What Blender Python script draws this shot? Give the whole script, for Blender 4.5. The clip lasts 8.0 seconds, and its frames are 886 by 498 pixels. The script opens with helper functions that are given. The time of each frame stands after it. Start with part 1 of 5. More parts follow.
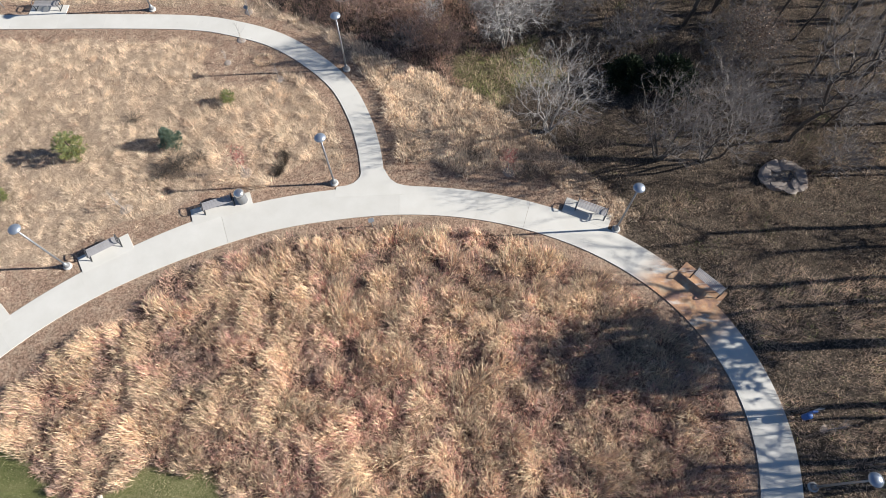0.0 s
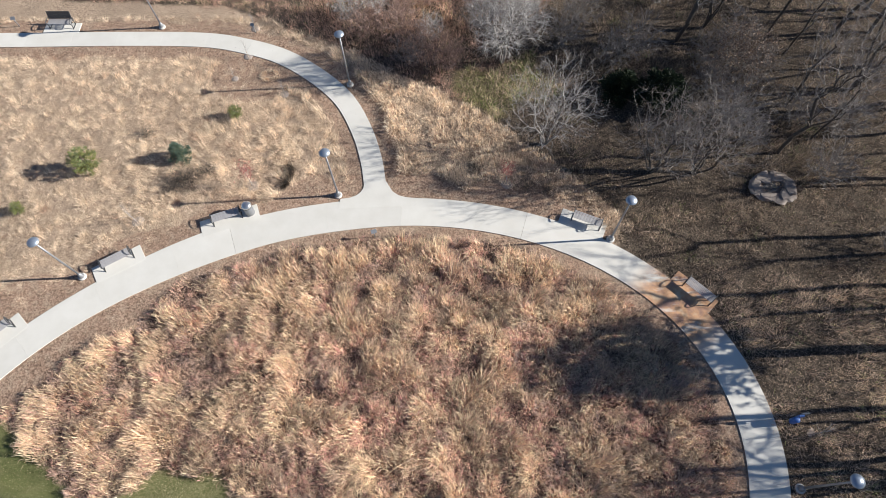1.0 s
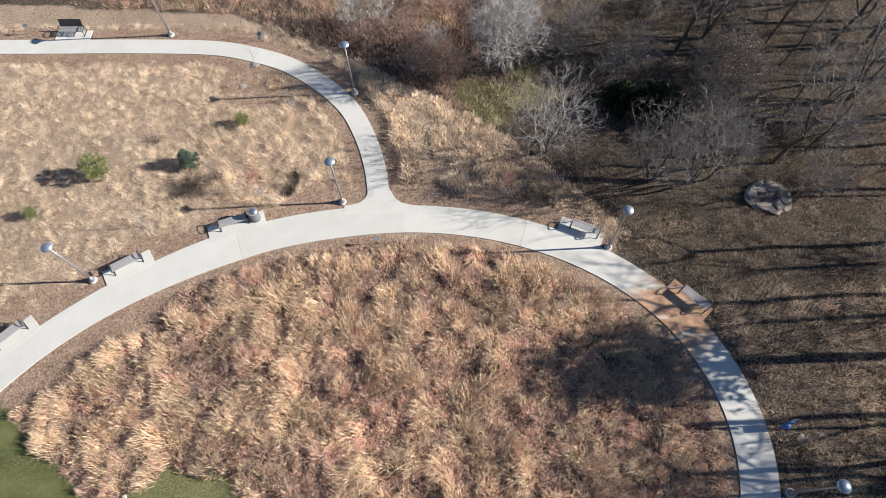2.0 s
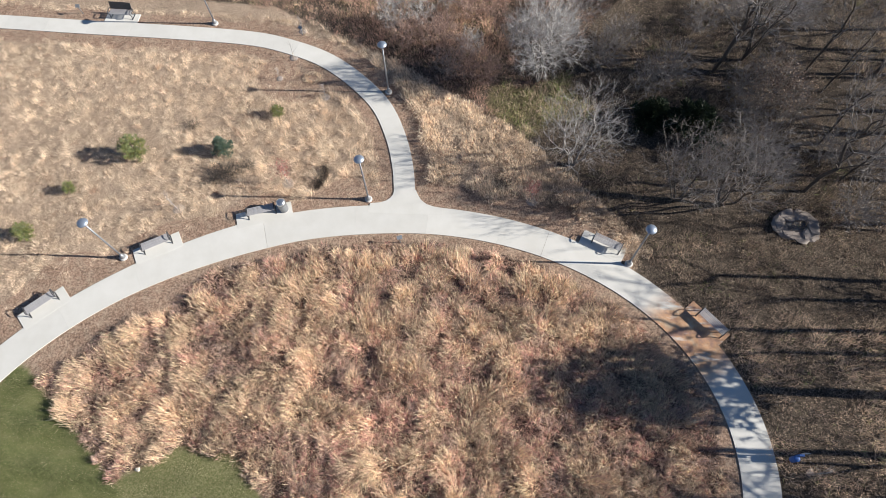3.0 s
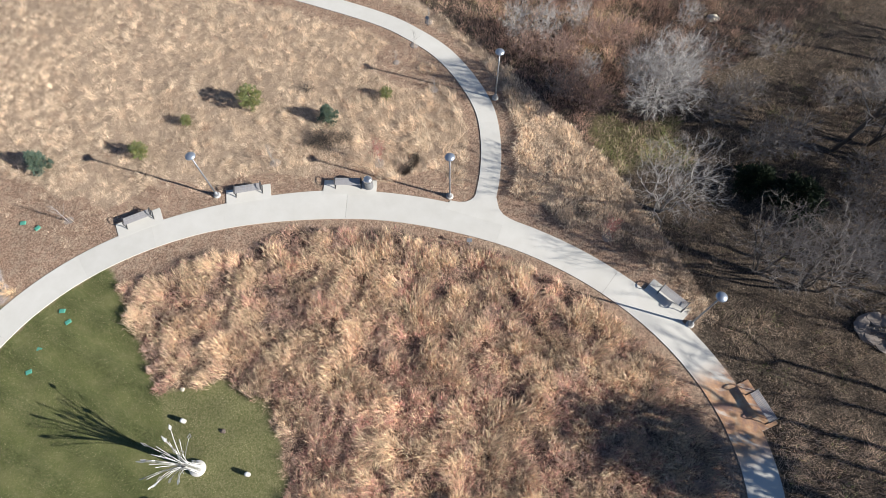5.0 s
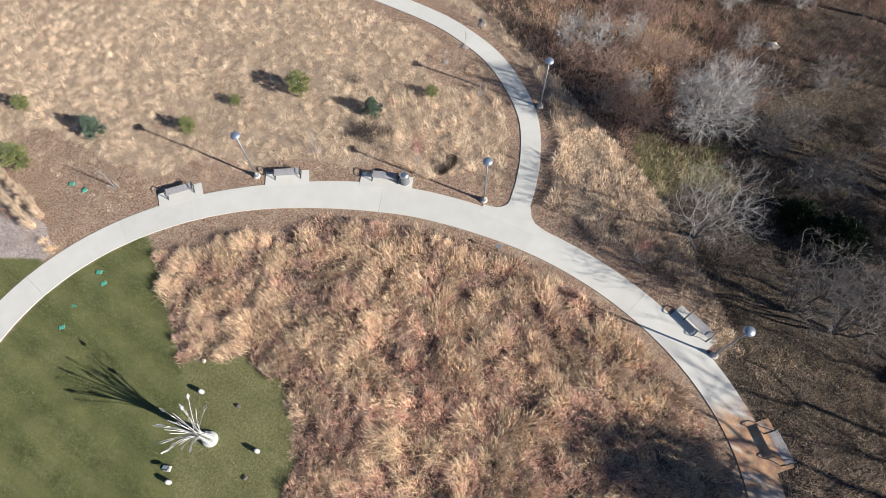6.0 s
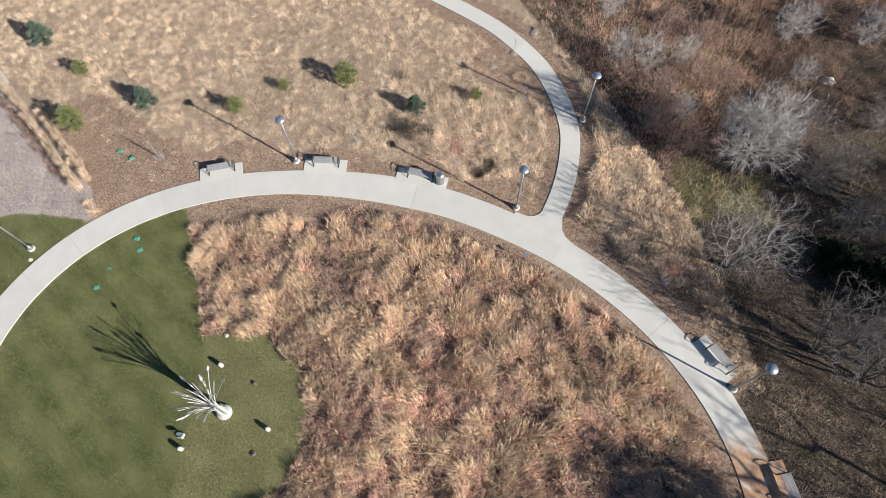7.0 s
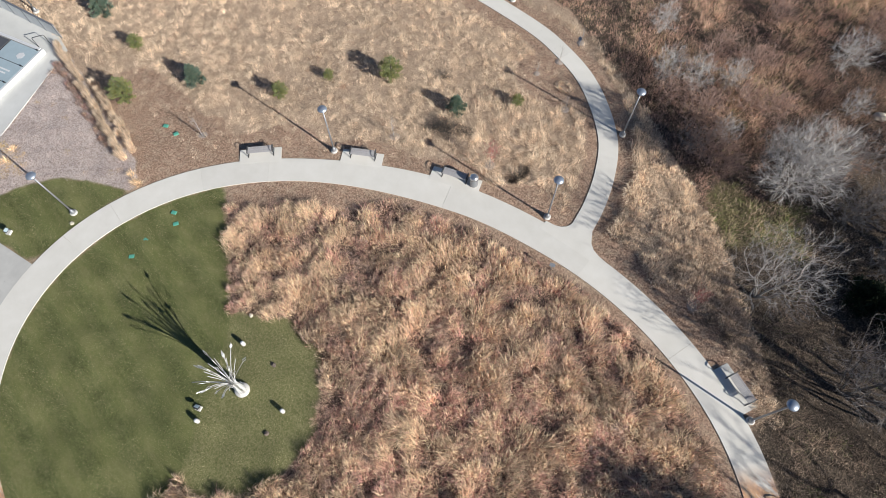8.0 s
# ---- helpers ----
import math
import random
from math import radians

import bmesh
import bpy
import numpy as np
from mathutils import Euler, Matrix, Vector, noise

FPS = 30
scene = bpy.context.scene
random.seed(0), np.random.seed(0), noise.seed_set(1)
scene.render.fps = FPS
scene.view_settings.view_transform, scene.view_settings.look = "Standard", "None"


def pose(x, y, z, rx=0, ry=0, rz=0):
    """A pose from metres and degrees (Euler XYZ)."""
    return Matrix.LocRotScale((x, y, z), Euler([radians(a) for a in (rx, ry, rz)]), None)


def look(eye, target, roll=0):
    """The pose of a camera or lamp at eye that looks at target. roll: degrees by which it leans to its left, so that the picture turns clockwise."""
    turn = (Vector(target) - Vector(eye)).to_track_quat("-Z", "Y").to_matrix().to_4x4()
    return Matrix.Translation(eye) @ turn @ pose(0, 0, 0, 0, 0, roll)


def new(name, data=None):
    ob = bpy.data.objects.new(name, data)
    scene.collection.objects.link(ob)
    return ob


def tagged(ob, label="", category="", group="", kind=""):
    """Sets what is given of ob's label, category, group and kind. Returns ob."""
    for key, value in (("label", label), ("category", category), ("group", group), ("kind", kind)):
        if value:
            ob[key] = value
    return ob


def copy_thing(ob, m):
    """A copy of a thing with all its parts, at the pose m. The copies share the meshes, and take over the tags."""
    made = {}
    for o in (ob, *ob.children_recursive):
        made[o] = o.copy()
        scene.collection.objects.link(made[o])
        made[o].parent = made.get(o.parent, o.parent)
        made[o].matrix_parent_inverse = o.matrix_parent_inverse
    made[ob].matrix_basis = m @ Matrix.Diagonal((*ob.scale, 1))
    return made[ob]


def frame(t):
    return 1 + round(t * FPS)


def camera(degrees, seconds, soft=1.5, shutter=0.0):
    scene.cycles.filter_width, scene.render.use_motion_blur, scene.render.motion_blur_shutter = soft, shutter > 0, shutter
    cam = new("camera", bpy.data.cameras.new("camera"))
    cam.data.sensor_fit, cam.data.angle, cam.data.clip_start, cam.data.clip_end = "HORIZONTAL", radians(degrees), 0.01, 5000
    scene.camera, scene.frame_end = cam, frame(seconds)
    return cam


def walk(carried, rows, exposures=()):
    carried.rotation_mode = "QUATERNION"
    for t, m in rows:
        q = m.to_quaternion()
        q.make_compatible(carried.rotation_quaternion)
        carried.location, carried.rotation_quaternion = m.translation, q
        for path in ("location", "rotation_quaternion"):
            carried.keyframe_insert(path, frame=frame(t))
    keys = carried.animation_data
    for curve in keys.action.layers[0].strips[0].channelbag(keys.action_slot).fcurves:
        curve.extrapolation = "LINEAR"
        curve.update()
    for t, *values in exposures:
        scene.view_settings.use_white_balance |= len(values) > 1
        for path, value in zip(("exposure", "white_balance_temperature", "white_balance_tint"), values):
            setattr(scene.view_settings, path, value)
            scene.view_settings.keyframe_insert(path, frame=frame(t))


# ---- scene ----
cam = camera(74.7, 8.0, soft=0.8)
PATH = [
    (0, (-0.018, -0.421, 30.088), (-0.037, 0.447, 28.287), -0.7),
    (0.5, (0.081, -0.568, 30.736), (0.057, 0.309, 28.939), -1.2),
    (1, (0.166, -0.631, 31.322), (0.136, 0.25, 29.527), -1.5),
    (2.5, (0.288, -0.538, 32.586), (0.231, 0.337, 30.789), -1.8),
    (3, (0.351, -0.465, 32.767), (0.235, 0.403, 30.969), -1.8),
    (3.5, (0.43, -0.424, 32.962), (0.25, 0.433, 31.164), -1.8),
    (4, (0.483, -0.375, 33.185), (0.244, 0.466, 31.387), -1.8),
    (4.5, (0.482, -0.369, 33.42), (0.188, 0.455, 31.621), -1.6),
    (6, (0.572, -0.262, 33.715), (0.133, 0.497, 31.918), -1.5),
    (6.5, (0.633, -0.253, 33.815), (0.151, 0.482, 32.018), -1.4),
    (7, (0.614, -0.273, 33.947), (0.093, 0.436, 32.151), -1.0),
    (7.5, (0.496, -0.257, 34.064), (-0.063, 0.422, 32.267), -0.5),
    (8, (0.473, -0.329, 34.194), (-0.113, 0.323, 32.396), -0.6),
]
walk(cam, [(t, look(eye, target, roll)) for t, eye, target, roll in PATH], [(0, 0.86, 6000, 11), (2.5, 0.84, 6000, 11), (4.5, 0.80, 6000, 11), (6, 0.73, 6000, 11), (8, 0.63, 6000, 11)])

# ---- light ----
SUN_AZ, SUN_EL = radians(4.0), radians(24.0)
TO_SUN = Vector((math.cos(SUN_AZ) * math.cos(SUN_EL), math.sin(SUN_AZ) * math.cos(SUN_EL), math.sin(SUN_EL)))
world = bpy.data.worlds.new("sky")
scene.world = world
world.use_nodes = True
sky = world.node_tree.nodes.new("ShaderNodeTexSky")
sky.sky_type, sky.sun_disc = "NISHITA", False
sky.dust_density, sky.ozone_density = 0.3, 4.0
sky.sun_elevation, sky.sun_rotation = SUN_EL, radians(90) - SUN_AZ
world.node_tree.nodes["Background"].inputs[1].default_value = 0.042
world.node_tree.links.new(sky.outputs[0], world.node_tree.nodes["Background"].inputs[0])
sun = new("sun", bpy.data.lights.new("sun", "SUN"))
sun.data.energy, sun.data.angle, sun.data.color = 5.0, radians(0.53), (1.0, 0.925, 0.785)
sun.matrix_world = look(TO_SUN * 60, (0, 0, 0))

RNG = np.random.default_rng(11)


# ---- materials ----
def nodes_of(name, rough=0.8, metal=0.0, spec=0.3):
    m = bpy.data.materials.new(name)
    m.use_nodes = True
    nt = m.node_tree
    p = nt.nodes["Principled BSDF"]
    p.inputs["Roughness"].default_value = rough
    p.inputs["Metallic"].default_value = metal
    p.inputs["Specular IOR Level"].default_value = spec
    return m, nt, p


def noise_node(nt, scale, detail=4.0, rough=0.6, coord="Object", stretch=None):
    tc = nt.nodes.new("ShaderNodeTexCoord")
    n = nt.nodes.new("ShaderNodeTexNoise")
    n.inputs["Scale"].default_value, n.inputs["Detail"].default_value, n.inputs["Roughness"].default_value = scale, detail, rough
    if stretch:
        mp = nt.nodes.new("ShaderNodeMapping")
        mp.inputs["Scale"].default_value = stretch
        nt.links.new(tc.outputs[coord], mp.inputs[0])
        nt.links.new(mp.outputs[0], n.inputs["Vector"])
    else:
        nt.links.new(tc.outputs[coord], n.inputs["Vector"])
    return n.outputs["Fac"]


def ramp(nt, fac, stops):
    r = nt.nodes.new("ShaderNodeValToRGB")
    els = r.color_ramp.elements
    while len(els) < len(stops):
        els.new(0.5)
    for e, (pos, col) in zip(els, stops):
        e.position = pos
        e.color = (*col, 1) if len(col) == 3 else col
    nt.links.new(fac, r.inputs[0])
    return r.outputs[0]


def mix(nt, fac, a, b, mode="MIX"):
    m = nt.nodes.new("ShaderNodeMix")
    m.data_type, m.blend_type = "RGBA", mode
    for sock, v in ((m.inputs[0], fac), (m.inputs[6], a), (m.inputs[7], b)):
        if isinstance(v, (int, float)):
            sock.default_value = v
        elif isinstance(v, tuple):
            sock.default_value = (*v, 1)
        else:
            nt.links.new(v, sock)
    return m.outputs[2]


def calc(nt, op, a, b=None, c=None):
    m = nt.nodes.new("ShaderNodeMath")
    m.operation = op
    for i, v in enumerate((a, b, c)):
        if v is None:
            continue
        if isinstance(v, (int, float)):
            m.inputs[i].default_value = v
        else:
            nt.links.new(v, m.inputs[i])
    return m.outputs[0]


def bump(nt, p, height, strength=0.4, dist=0.02):
    b = nt.nodes.new("ShaderNodeBump")
    b.inputs["Strength"].default_value, b.inputs["Distance"].default_value = strength, dist
    nt.links.new(height, b.inputs["Height"])
    nt.links.new(b.outputs[0], p.inputs["Normal"])


def plain(name, col, rough=0.6, metal=0.0, var=0.15, scale=6.0, spec=0.4, bumps=0.15):
    m, nt, p = nodes_of(name, rough, metal, spec)
    f = noise_node(nt, scale)
    g = noise_node(nt, scale * 9, 2)
    dark = tuple(c * (1 - var) for c in col)
    light = tuple(min(1, c * (1 + var)) for c in col)
    c = mix(nt, g, ramp(nt, f, [(0.3, dark), (0.7, light)]), tuple(col))
    nt.links.new(c, p.inputs["Base Color"])
    if bumps:
        bump(nt, p, g, bumps, 0.005)
    return m


def grass_mat(name, stops, through_light=0.25, patch=0.35):
    """Blades: the hue comes from each blade's own tone, its strength from its shade value and from patches over the
    field.
    """
    m, nt, p = nodes_of(name, 0.62, 0, 0.25)
    a = nt.nodes.new("ShaderNodeAttribute")
    a.attribute_name = "tone"
    s = nt.nodes.new("ShaderNodeSeparateColor")
    nt.links.new(a.outputs["Color"], s.inputs[0])
    c = ramp(nt, s.outputs[0], stops)
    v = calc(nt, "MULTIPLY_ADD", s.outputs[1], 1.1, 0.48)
    f = noise_node(nt, 0.45, 3)
    v = calc(nt, "MULTIPLY", v, calc(nt, "MULTIPLY_ADD", f, patch * 2, 1 - patch))
    hs = nt.nodes.new("ShaderNodeHueSaturation")
    nt.links.new(c, hs.inputs["Color"])
    nt.links.new(v, hs.inputs["Value"])
    nt.links.new(hs.outputs[0], p.inputs["Base Color"])
    tr = nt.nodes.new("ShaderNodeBsdfTranslucent")
    nt.links.new(hs.outputs[0], tr.inputs[0])
    ms = nt.nodes.new("ShaderNodeMixShader")
    ms.inputs[0].default_value = through_light
    nt.links.new(p.outputs[0], ms.inputs[1])
    nt.links.new(tr.outputs[0], ms.inputs[2])
    nt.links.new(ms.outputs[0], nt.nodes["Material Output"].inputs[0])
    return m


STRAW, TAN, RUST, GREY = (0.80, 0.645, 0.435), (0.67, 0.485, 0.345), (0.66, 0.36, 0.31), (0.45, 0.35, 0.315)
M_MEADOW = grass_mat("dry_prairie_grass", [(0.0, GREY), (0.25, (0.61, 0.42, 0.335)), (0.5, TAN), (0.72, STRAW), (0.86, (0.87, 0.71, 0.48)), (1.0, RUST)])
M_FIELD = grass_mat("dry_field_grass", [(0.0, (0.24, 0.175, 0.13)), (0.35, (0.53, 0.405, 0.295)), (0.7, (0.74, 0.595, 0.445)), (0.93, (0.84, 0.71, 0.54)), (1.0, (0.42, 0.26, 0.18))])
M_BRUSH = grass_mat("dead_brush", [(0.0, (0.17, 0.135, 0.12)), (0.35, (0.36, 0.235, 0.19)), (0.65, (0.56, 0.36, 0.265)), (0.85, (0.68, 0.52, 0.385)), (0.95, (0.27, 0.26, 0.10)), (1.0, (0.18, 0.22, 0.075))])
M_BEDPLANT = grass_mat("withered_groundcover", [(0.0, (0.30, 0.245, 0.235)), (0.3, (0.56, 0.48, 0.45)), (0.5, (0.42, 0.27, 0.13)), (0.75, (0.55, 0.42, 0.14)), (1.0, (0.40, 0.20, 0.15))])
M_UNDER = grass_mat("woodland_weeds", [(0.0, (0.16, 0.12, 0.095)), (0.35, (0.36, 0.265, 0.20)), (0.65, (0.58, 0.435, 0.325)), (0.85, (0.70, 0.545, 0.40)), (0.95, (0.38, 0.38, 0.14)), (1.0, (0.24, 0.31, 0.09))])
M_LEAVES = grass_mat("fallen_leaves", [(0.0, (0.10, 0.075, 0.06)), (0.4, (0.24, 0.17, 0.13)), (0.7, (0.38, 0.28, 0.215)), (1.0, (0.52, 0.42, 0.33))])
M_LAWN = grass_mat("mown_lawn_blades", [(0.0, (0.05, 0.07, 0.022)), (0.45, (0.115, 0.14, 0.05)), (0.75, (0.235, 0.225, 0.10)), (1.0, (0.46, 0.40, 0.24))], 0.3, 0.12)
M_NEEDLE = grass_mat("conifer_needles", [(0.0, (0.06, 0.11, 0.065)), (0.45, (0.14, 0.19, 0.155)), (0.7, (0.23, 0.255, 0.09)), (1.0, (0.34, 0.31, 0.10))], 0.2)
M_REDLEAF = grass_mat("red_leaves", [(0.0, (0.38, 0.14, 0.12)), (1.0, (0.56, 0.29, 0.24))], 0.3)
M_CEDAR = grass_mat("dark_cedar_foliage", [(0.0, (0.018, 0.028, 0.014)), (1.0, (0.05, 0.065, 0.028))], 0.1)


def ground_material():
    m, nt, p = nodes_of("ground_cover", 0.95, 0, 0.1)
    n_big, n_mid, n_fine, n_grit = noise_node(nt, 0.35, 3), noise_node(nt, 1.7, 4), noise_node(nt, 9, 5, 0.7), noise_node(nt, 38, 4, 0.8)
    grit = calc(nt, "ADD", calc(nt, "MULTIPLY", n_fine, 0.5), calc(nt, "MULTIPLY", n_grit, 0.5))
    za, zb = nt.nodes.new("ShaderNodeAttribute"), nt.nodes.new("ShaderNodeAttribute")
    za.attribute_name, zb.attribute_name = "zone_a", "zone_b"
    sa, sb = nt.nodes.new("ShaderNodeSeparateColor"), nt.nodes.new("ShaderNodeSeparateColor")
    nt.links.new(za.outputs["Color"], sa.inputs[0])
    nt.links.new(zb.outputs["Color"], sb.inputs[0])

    def edge(mask, rag=0.5, sharp=0.10):
        v = calc(nt, "MULTIPLY_ADD", calc(nt, "SUBTRACT", n_mid, 0.5), rag, mask)
        v = calc(nt, "MULTIPLY_ADD", calc(nt, "SUBTRACT", n_fine, 0.5), rag * 0.7, v)
        r = nt.nodes.new("ShaderNodeMapRange")
        r.interpolation_type = "SMOOTHSTEP"
        r.inputs[1].default_value, r.inputs[2].default_value = 0.5 - sharp, 0.5 + sharp
        nt.links.new(v, r.inputs[0])
        return r.outputs[0]

    thatch = ramp(nt, grit, [(0.37, (0.10, 0.07, 0.05)), (0.475, (0.29, 0.212, 0.155)), (0.555, (0.50, 0.385, 0.285)), (0.67, (0.66, 0.53, 0.40))])
    mulch = ramp(nt, grit, [(0.39, (0.06, 0.04, 0.03)), (0.48, (0.25, 0.165, 0.12)), (0.56, (0.47, 0.325, 0.235)), (0.67, (0.66, 0.49, 0.37))])
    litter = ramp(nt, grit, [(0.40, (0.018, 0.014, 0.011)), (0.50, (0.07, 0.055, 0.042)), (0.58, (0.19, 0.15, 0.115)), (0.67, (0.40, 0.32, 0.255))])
    lawn = ramp(nt, grit, [(0.36, (0.045, 0.056, 0.02)), (0.48, (0.10, 0.115, 0.042)), (0.58, (0.17, 0.18, 0.075)), (0.68, (0.32, 0.29, 0.155))])
    olive = ramp(nt, grit, [(0.36, (0.07, 0.075, 0.03)), (0.48, (0.15, 0.155, 0.065)), (0.58, (0.25, 0.235, 0.12)), (0.68, (0.38, 0.33, 0.20))])
    bed = ramp(nt, grit, [(0.40, (0.17, 0.135, 0.12)), (0.48, (0.40, 0.33, 0.30)), (0.56, (0.62, 0.54, 0.50))])
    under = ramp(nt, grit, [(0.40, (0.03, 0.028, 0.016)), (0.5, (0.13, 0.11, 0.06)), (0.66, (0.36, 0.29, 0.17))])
    # mowing bands across the lawn, with a slight wander
    tc = nt.nodes.new("ShaderNodeTexCoord")
    rot = nt.nodes.new("ShaderNodeMapping")
    rot.inputs["Rotation"].default_value = (0, 0, radians(-84))
    nt.links.new(tc.outputs["Object"], rot.inputs[0])
    wv = nt.nodes.new("ShaderNodeTexWave")
    wv.inputs["Scale"].default_value, wv.inputs["Distortion"].default_value, wv.inputs["Detail Scale"].default_value = 0.15, 0.35, 0.6
    nt.links.new(rot.outputs[0], wv.inputs["Vector"])
    lawn = mix(nt, calc(nt, "MULTIPLY", wv.outputs["Fac"], 0.42), lawn, (0.22, 0.23, 0.09))
    fine_rot = nt.nodes.new("ShaderNodeMapping")
    fine_rot.inputs["Rotation"].default_value, fine_rot.inputs["Scale"].default_value = (0, 0, radians(38)), (0.8, 2.6, 1)
    nt.links.new(tc.outputs["Object"], fine_rot.inputs[0])
    streak = nt.nodes.new("ShaderNodeTexNoise")
    streak.inputs["Scale"].default_value, streak.inputs["Detail"].default_value = 1.1, 5
    nt.links.new(fine_rot.outputs[0], streak.inputs["Vector"])
    lawn = mix(nt, ramp(nt, streak.outputs["Fac"], [(0.45, (0, 0, 0)), (0.75, (0.4, 0.4, 0.4))]), lawn, (0.24, 0.22, 0.11))
    lawn = mix(nt, ramp(nt, n_big, [(0.46, (0, 0, 0)), (0.75, (0.28, 0.28, 0.28))]), lawn, (0.28, 0.25, 0.13))
    # soil under the meadow, darkened to paint shade in gaps between clumps
    darkened_soil = ramp(nt, grit, [(0.38, (0.03, 0.022, 0.018)), (0.5, (0.11, 0.075, 0.06)), (0.64, (0.32, 0.23, 0.18))])
    c = mix(nt, edge(za.outputs["Alpha"], 0.4, 0.2), thatch, darkened_soil)
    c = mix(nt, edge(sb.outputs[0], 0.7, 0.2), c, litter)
    mulch = mix(nt, ramp(nt, n_mid, [(0.46, (0, 0, 0)), (0.62, (0.7, 0.7, 0.7))]), mulch, thatch)
    c = mix(nt, edge(sa.outputs[2], 0.55, 0.18), c, mulch)
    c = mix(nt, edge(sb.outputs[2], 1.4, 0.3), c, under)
    c = mix(nt, edge(sb.outputs[1], 0.3), c, bed)
    c = mix(nt, edge(sa.outputs[1], 0.6, 0.2), c, olive)
    c = mix(nt, edge(sa.outputs[0], 0.45, 0.2), c, lawn)
    hs = nt.nodes.new("ShaderNodeHueSaturation")
    nt.links.new(c, hs.inputs["Color"])
    nt.links.new(calc(nt, "MULTIPLY_ADD", n_big, 0.4, 0.80), hs.inputs["Value"])
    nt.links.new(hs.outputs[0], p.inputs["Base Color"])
    bump(nt, p, grit, 0.9, 0.06)
    return m


def concrete_material(name, lo, hi, stain=False):
    m, nt, p = nodes_of(name, 0.85, 0, 0.25)
    c = ramp(nt, noise_node(nt, 0.9, 4), [(0.3, lo), (0.7, hi)])
    c = mix(nt, calc(nt, "MULTIPLY", noise_node(nt, 34, 3), 0.35), c, lo)
    oi = nt.nodes.new("ShaderNodeObjectInfo")
    hs = nt.nodes.new("ShaderNodeHueSaturation")
    nt.links.new(calc(nt, "MULTIPLY_ADD", oi.outputs["Random"], 0.07, 0.965), hs.inputs["Value"])
    nt.links.new(c, hs.inputs["Color"])
    c = hs.outputs[0]
    if stain:
        # rusty water stains that have run across a few slabs
        tc = nt.nodes.new("ShaderNodeTexCoord")
        sx = nt.nodes.new("ShaderNodeSeparateXYZ")
        nt.links.new(tc.outputs["Object"], sx.inputs[0])
        along = calc(nt, "ADD", calc(nt, "MULTIPLY", calc(nt, "SUBTRACT", sx.outputs[0], 12.9), 0.66), calc(nt, "MULTIPLY", calc(nt, "SUBTRACT", sx.outputs[1], 11.0), -0.75))
        reach = nt.nodes.new("ShaderNodeMapRange")
        reach.interpolation_type = "SMOOTHSTEP"
        reach.inputs[1].default_value, reach.inputs[2].default_value, reach.inputs[3].default_value, reach.inputs[4].default_value = 1.5, 3.3, 1, 0
        nt.links.new(calc(nt, "ABSOLUTE", along), reach.inputs[0])
        streak = noise_node(nt, 1.0, 4, 0.6, stretch=(0.55, 1.9, 1))
        s = ramp(nt, streak, [(0.30, (0, 0, 0)), (0.46, (1, 1, 1))])
        rust = ramp(nt, noise_node(nt, 1.3, 3), [(0.35, (0.28, 0.13, 0.09)), (0.52, (0.56, 0.28, 0.12)), (0.68, (0.66, 0.46, 0.28))])
        c = mix(nt, calc(nt, "MULTIPLY", calc(nt, "MULTIPLY", s, reach.outputs[0]), 0.85), c, rust)
    nt.links.new(c, p.inputs["Base Color"])
    bump(nt, p, noise_node(nt, 60, 3), 0.2, 0.004)
    return m


M_GROUND = ground_material()
M_PATH = concrete_material("broomed_concrete", (0.645, 0.62, 0.565), (0.715, 0.69, 0.64), True)
M_PAVE = concrete_material("grey_concrete", (0.44, 0.43, 0.41), (0.54, 0.53, 0.50))
M_FOOT = plain("cast_concrete", (0.58, 0.56, 0.53), 0.85, 0, 0.12, 5, 0.2)
M_STEEL = plain("galvanised_steel", (0.30, 0.31, 0.33), 0.48, 0.6, 0.15, 7)
# blue in the metal hood's base colour paints in reflected sky
M_HOOD = plain("sky_tinted_hood", (0.39, 0.44, 0.52), 0.40, 0.7, 0.08, 7)
M_SLAT = plain("grey_brown_slat", (0.40, 0.385, 0.39), 0.5, 0.0, 0.2, 9)
M_IRON = plain("dark_grey_metal", (0.07, 0.072, 0.078), 0.45, 0.5, 0.2, 9)
M_GLOBE = plain("frosted_glass", (0.75, 0.76, 0.77), 0.35, 0.0, 0.03, 4)
M_WHITE = plain("white_painted_steel", (0.70, 0.70, 0.70), 0.35, 0.15, 0.06, 5)
M_SILVER = plain("brushed_stainless", (0.72, 0.72, 0.72), 0.28, 0.9, 0.08, 9)
M_BLUE = plain("blue_plastic", (0.05, 0.14, 0.42), 0.45, 0, 0.1, 6)
M_GREEN = plain("green_plastic_lid", (0.11, 0.36, 0.27), 0.5, 0, 0.12, 6)
M_BARK = plain("grey_bark", (0.27, 0.245, 0.225), 0.9, 0, 0.35, 5, 0.15, 0.6)
M_TWIG = plain("pale_twigs", (0.40, 0.375, 0.36), 0.85, 0, 0.3, 1.5, 0.15, 0)
M_BARKD = plain("dark_bark", (0.11, 0.093, 0.08), 0.92, 0, 0.35, 5, 0.1, 0.6)
M_TWIGD = plain("brown_grey_twigs", (0.29, 0.262, 0.245), 0.9, 0, 0.3, 1.5, 0.1, 0)
M_TWIGW = plain("whitish_twigs", (0.50, 0.475, 0.455), 0.85, 0, 0.25, 1.5, 0.15, 0)
M_TWIGR = plain("reddish_brown_twigs", (0.40, 0.285, 0.24), 0.9, 0, 0.3, 1.5, 0.1, 0)
M_STONE = plain("weathered_stone", (0.17, 0.135, 0.115), 0.9, 0, 0.35, 2.2, 0.2, 0.6)
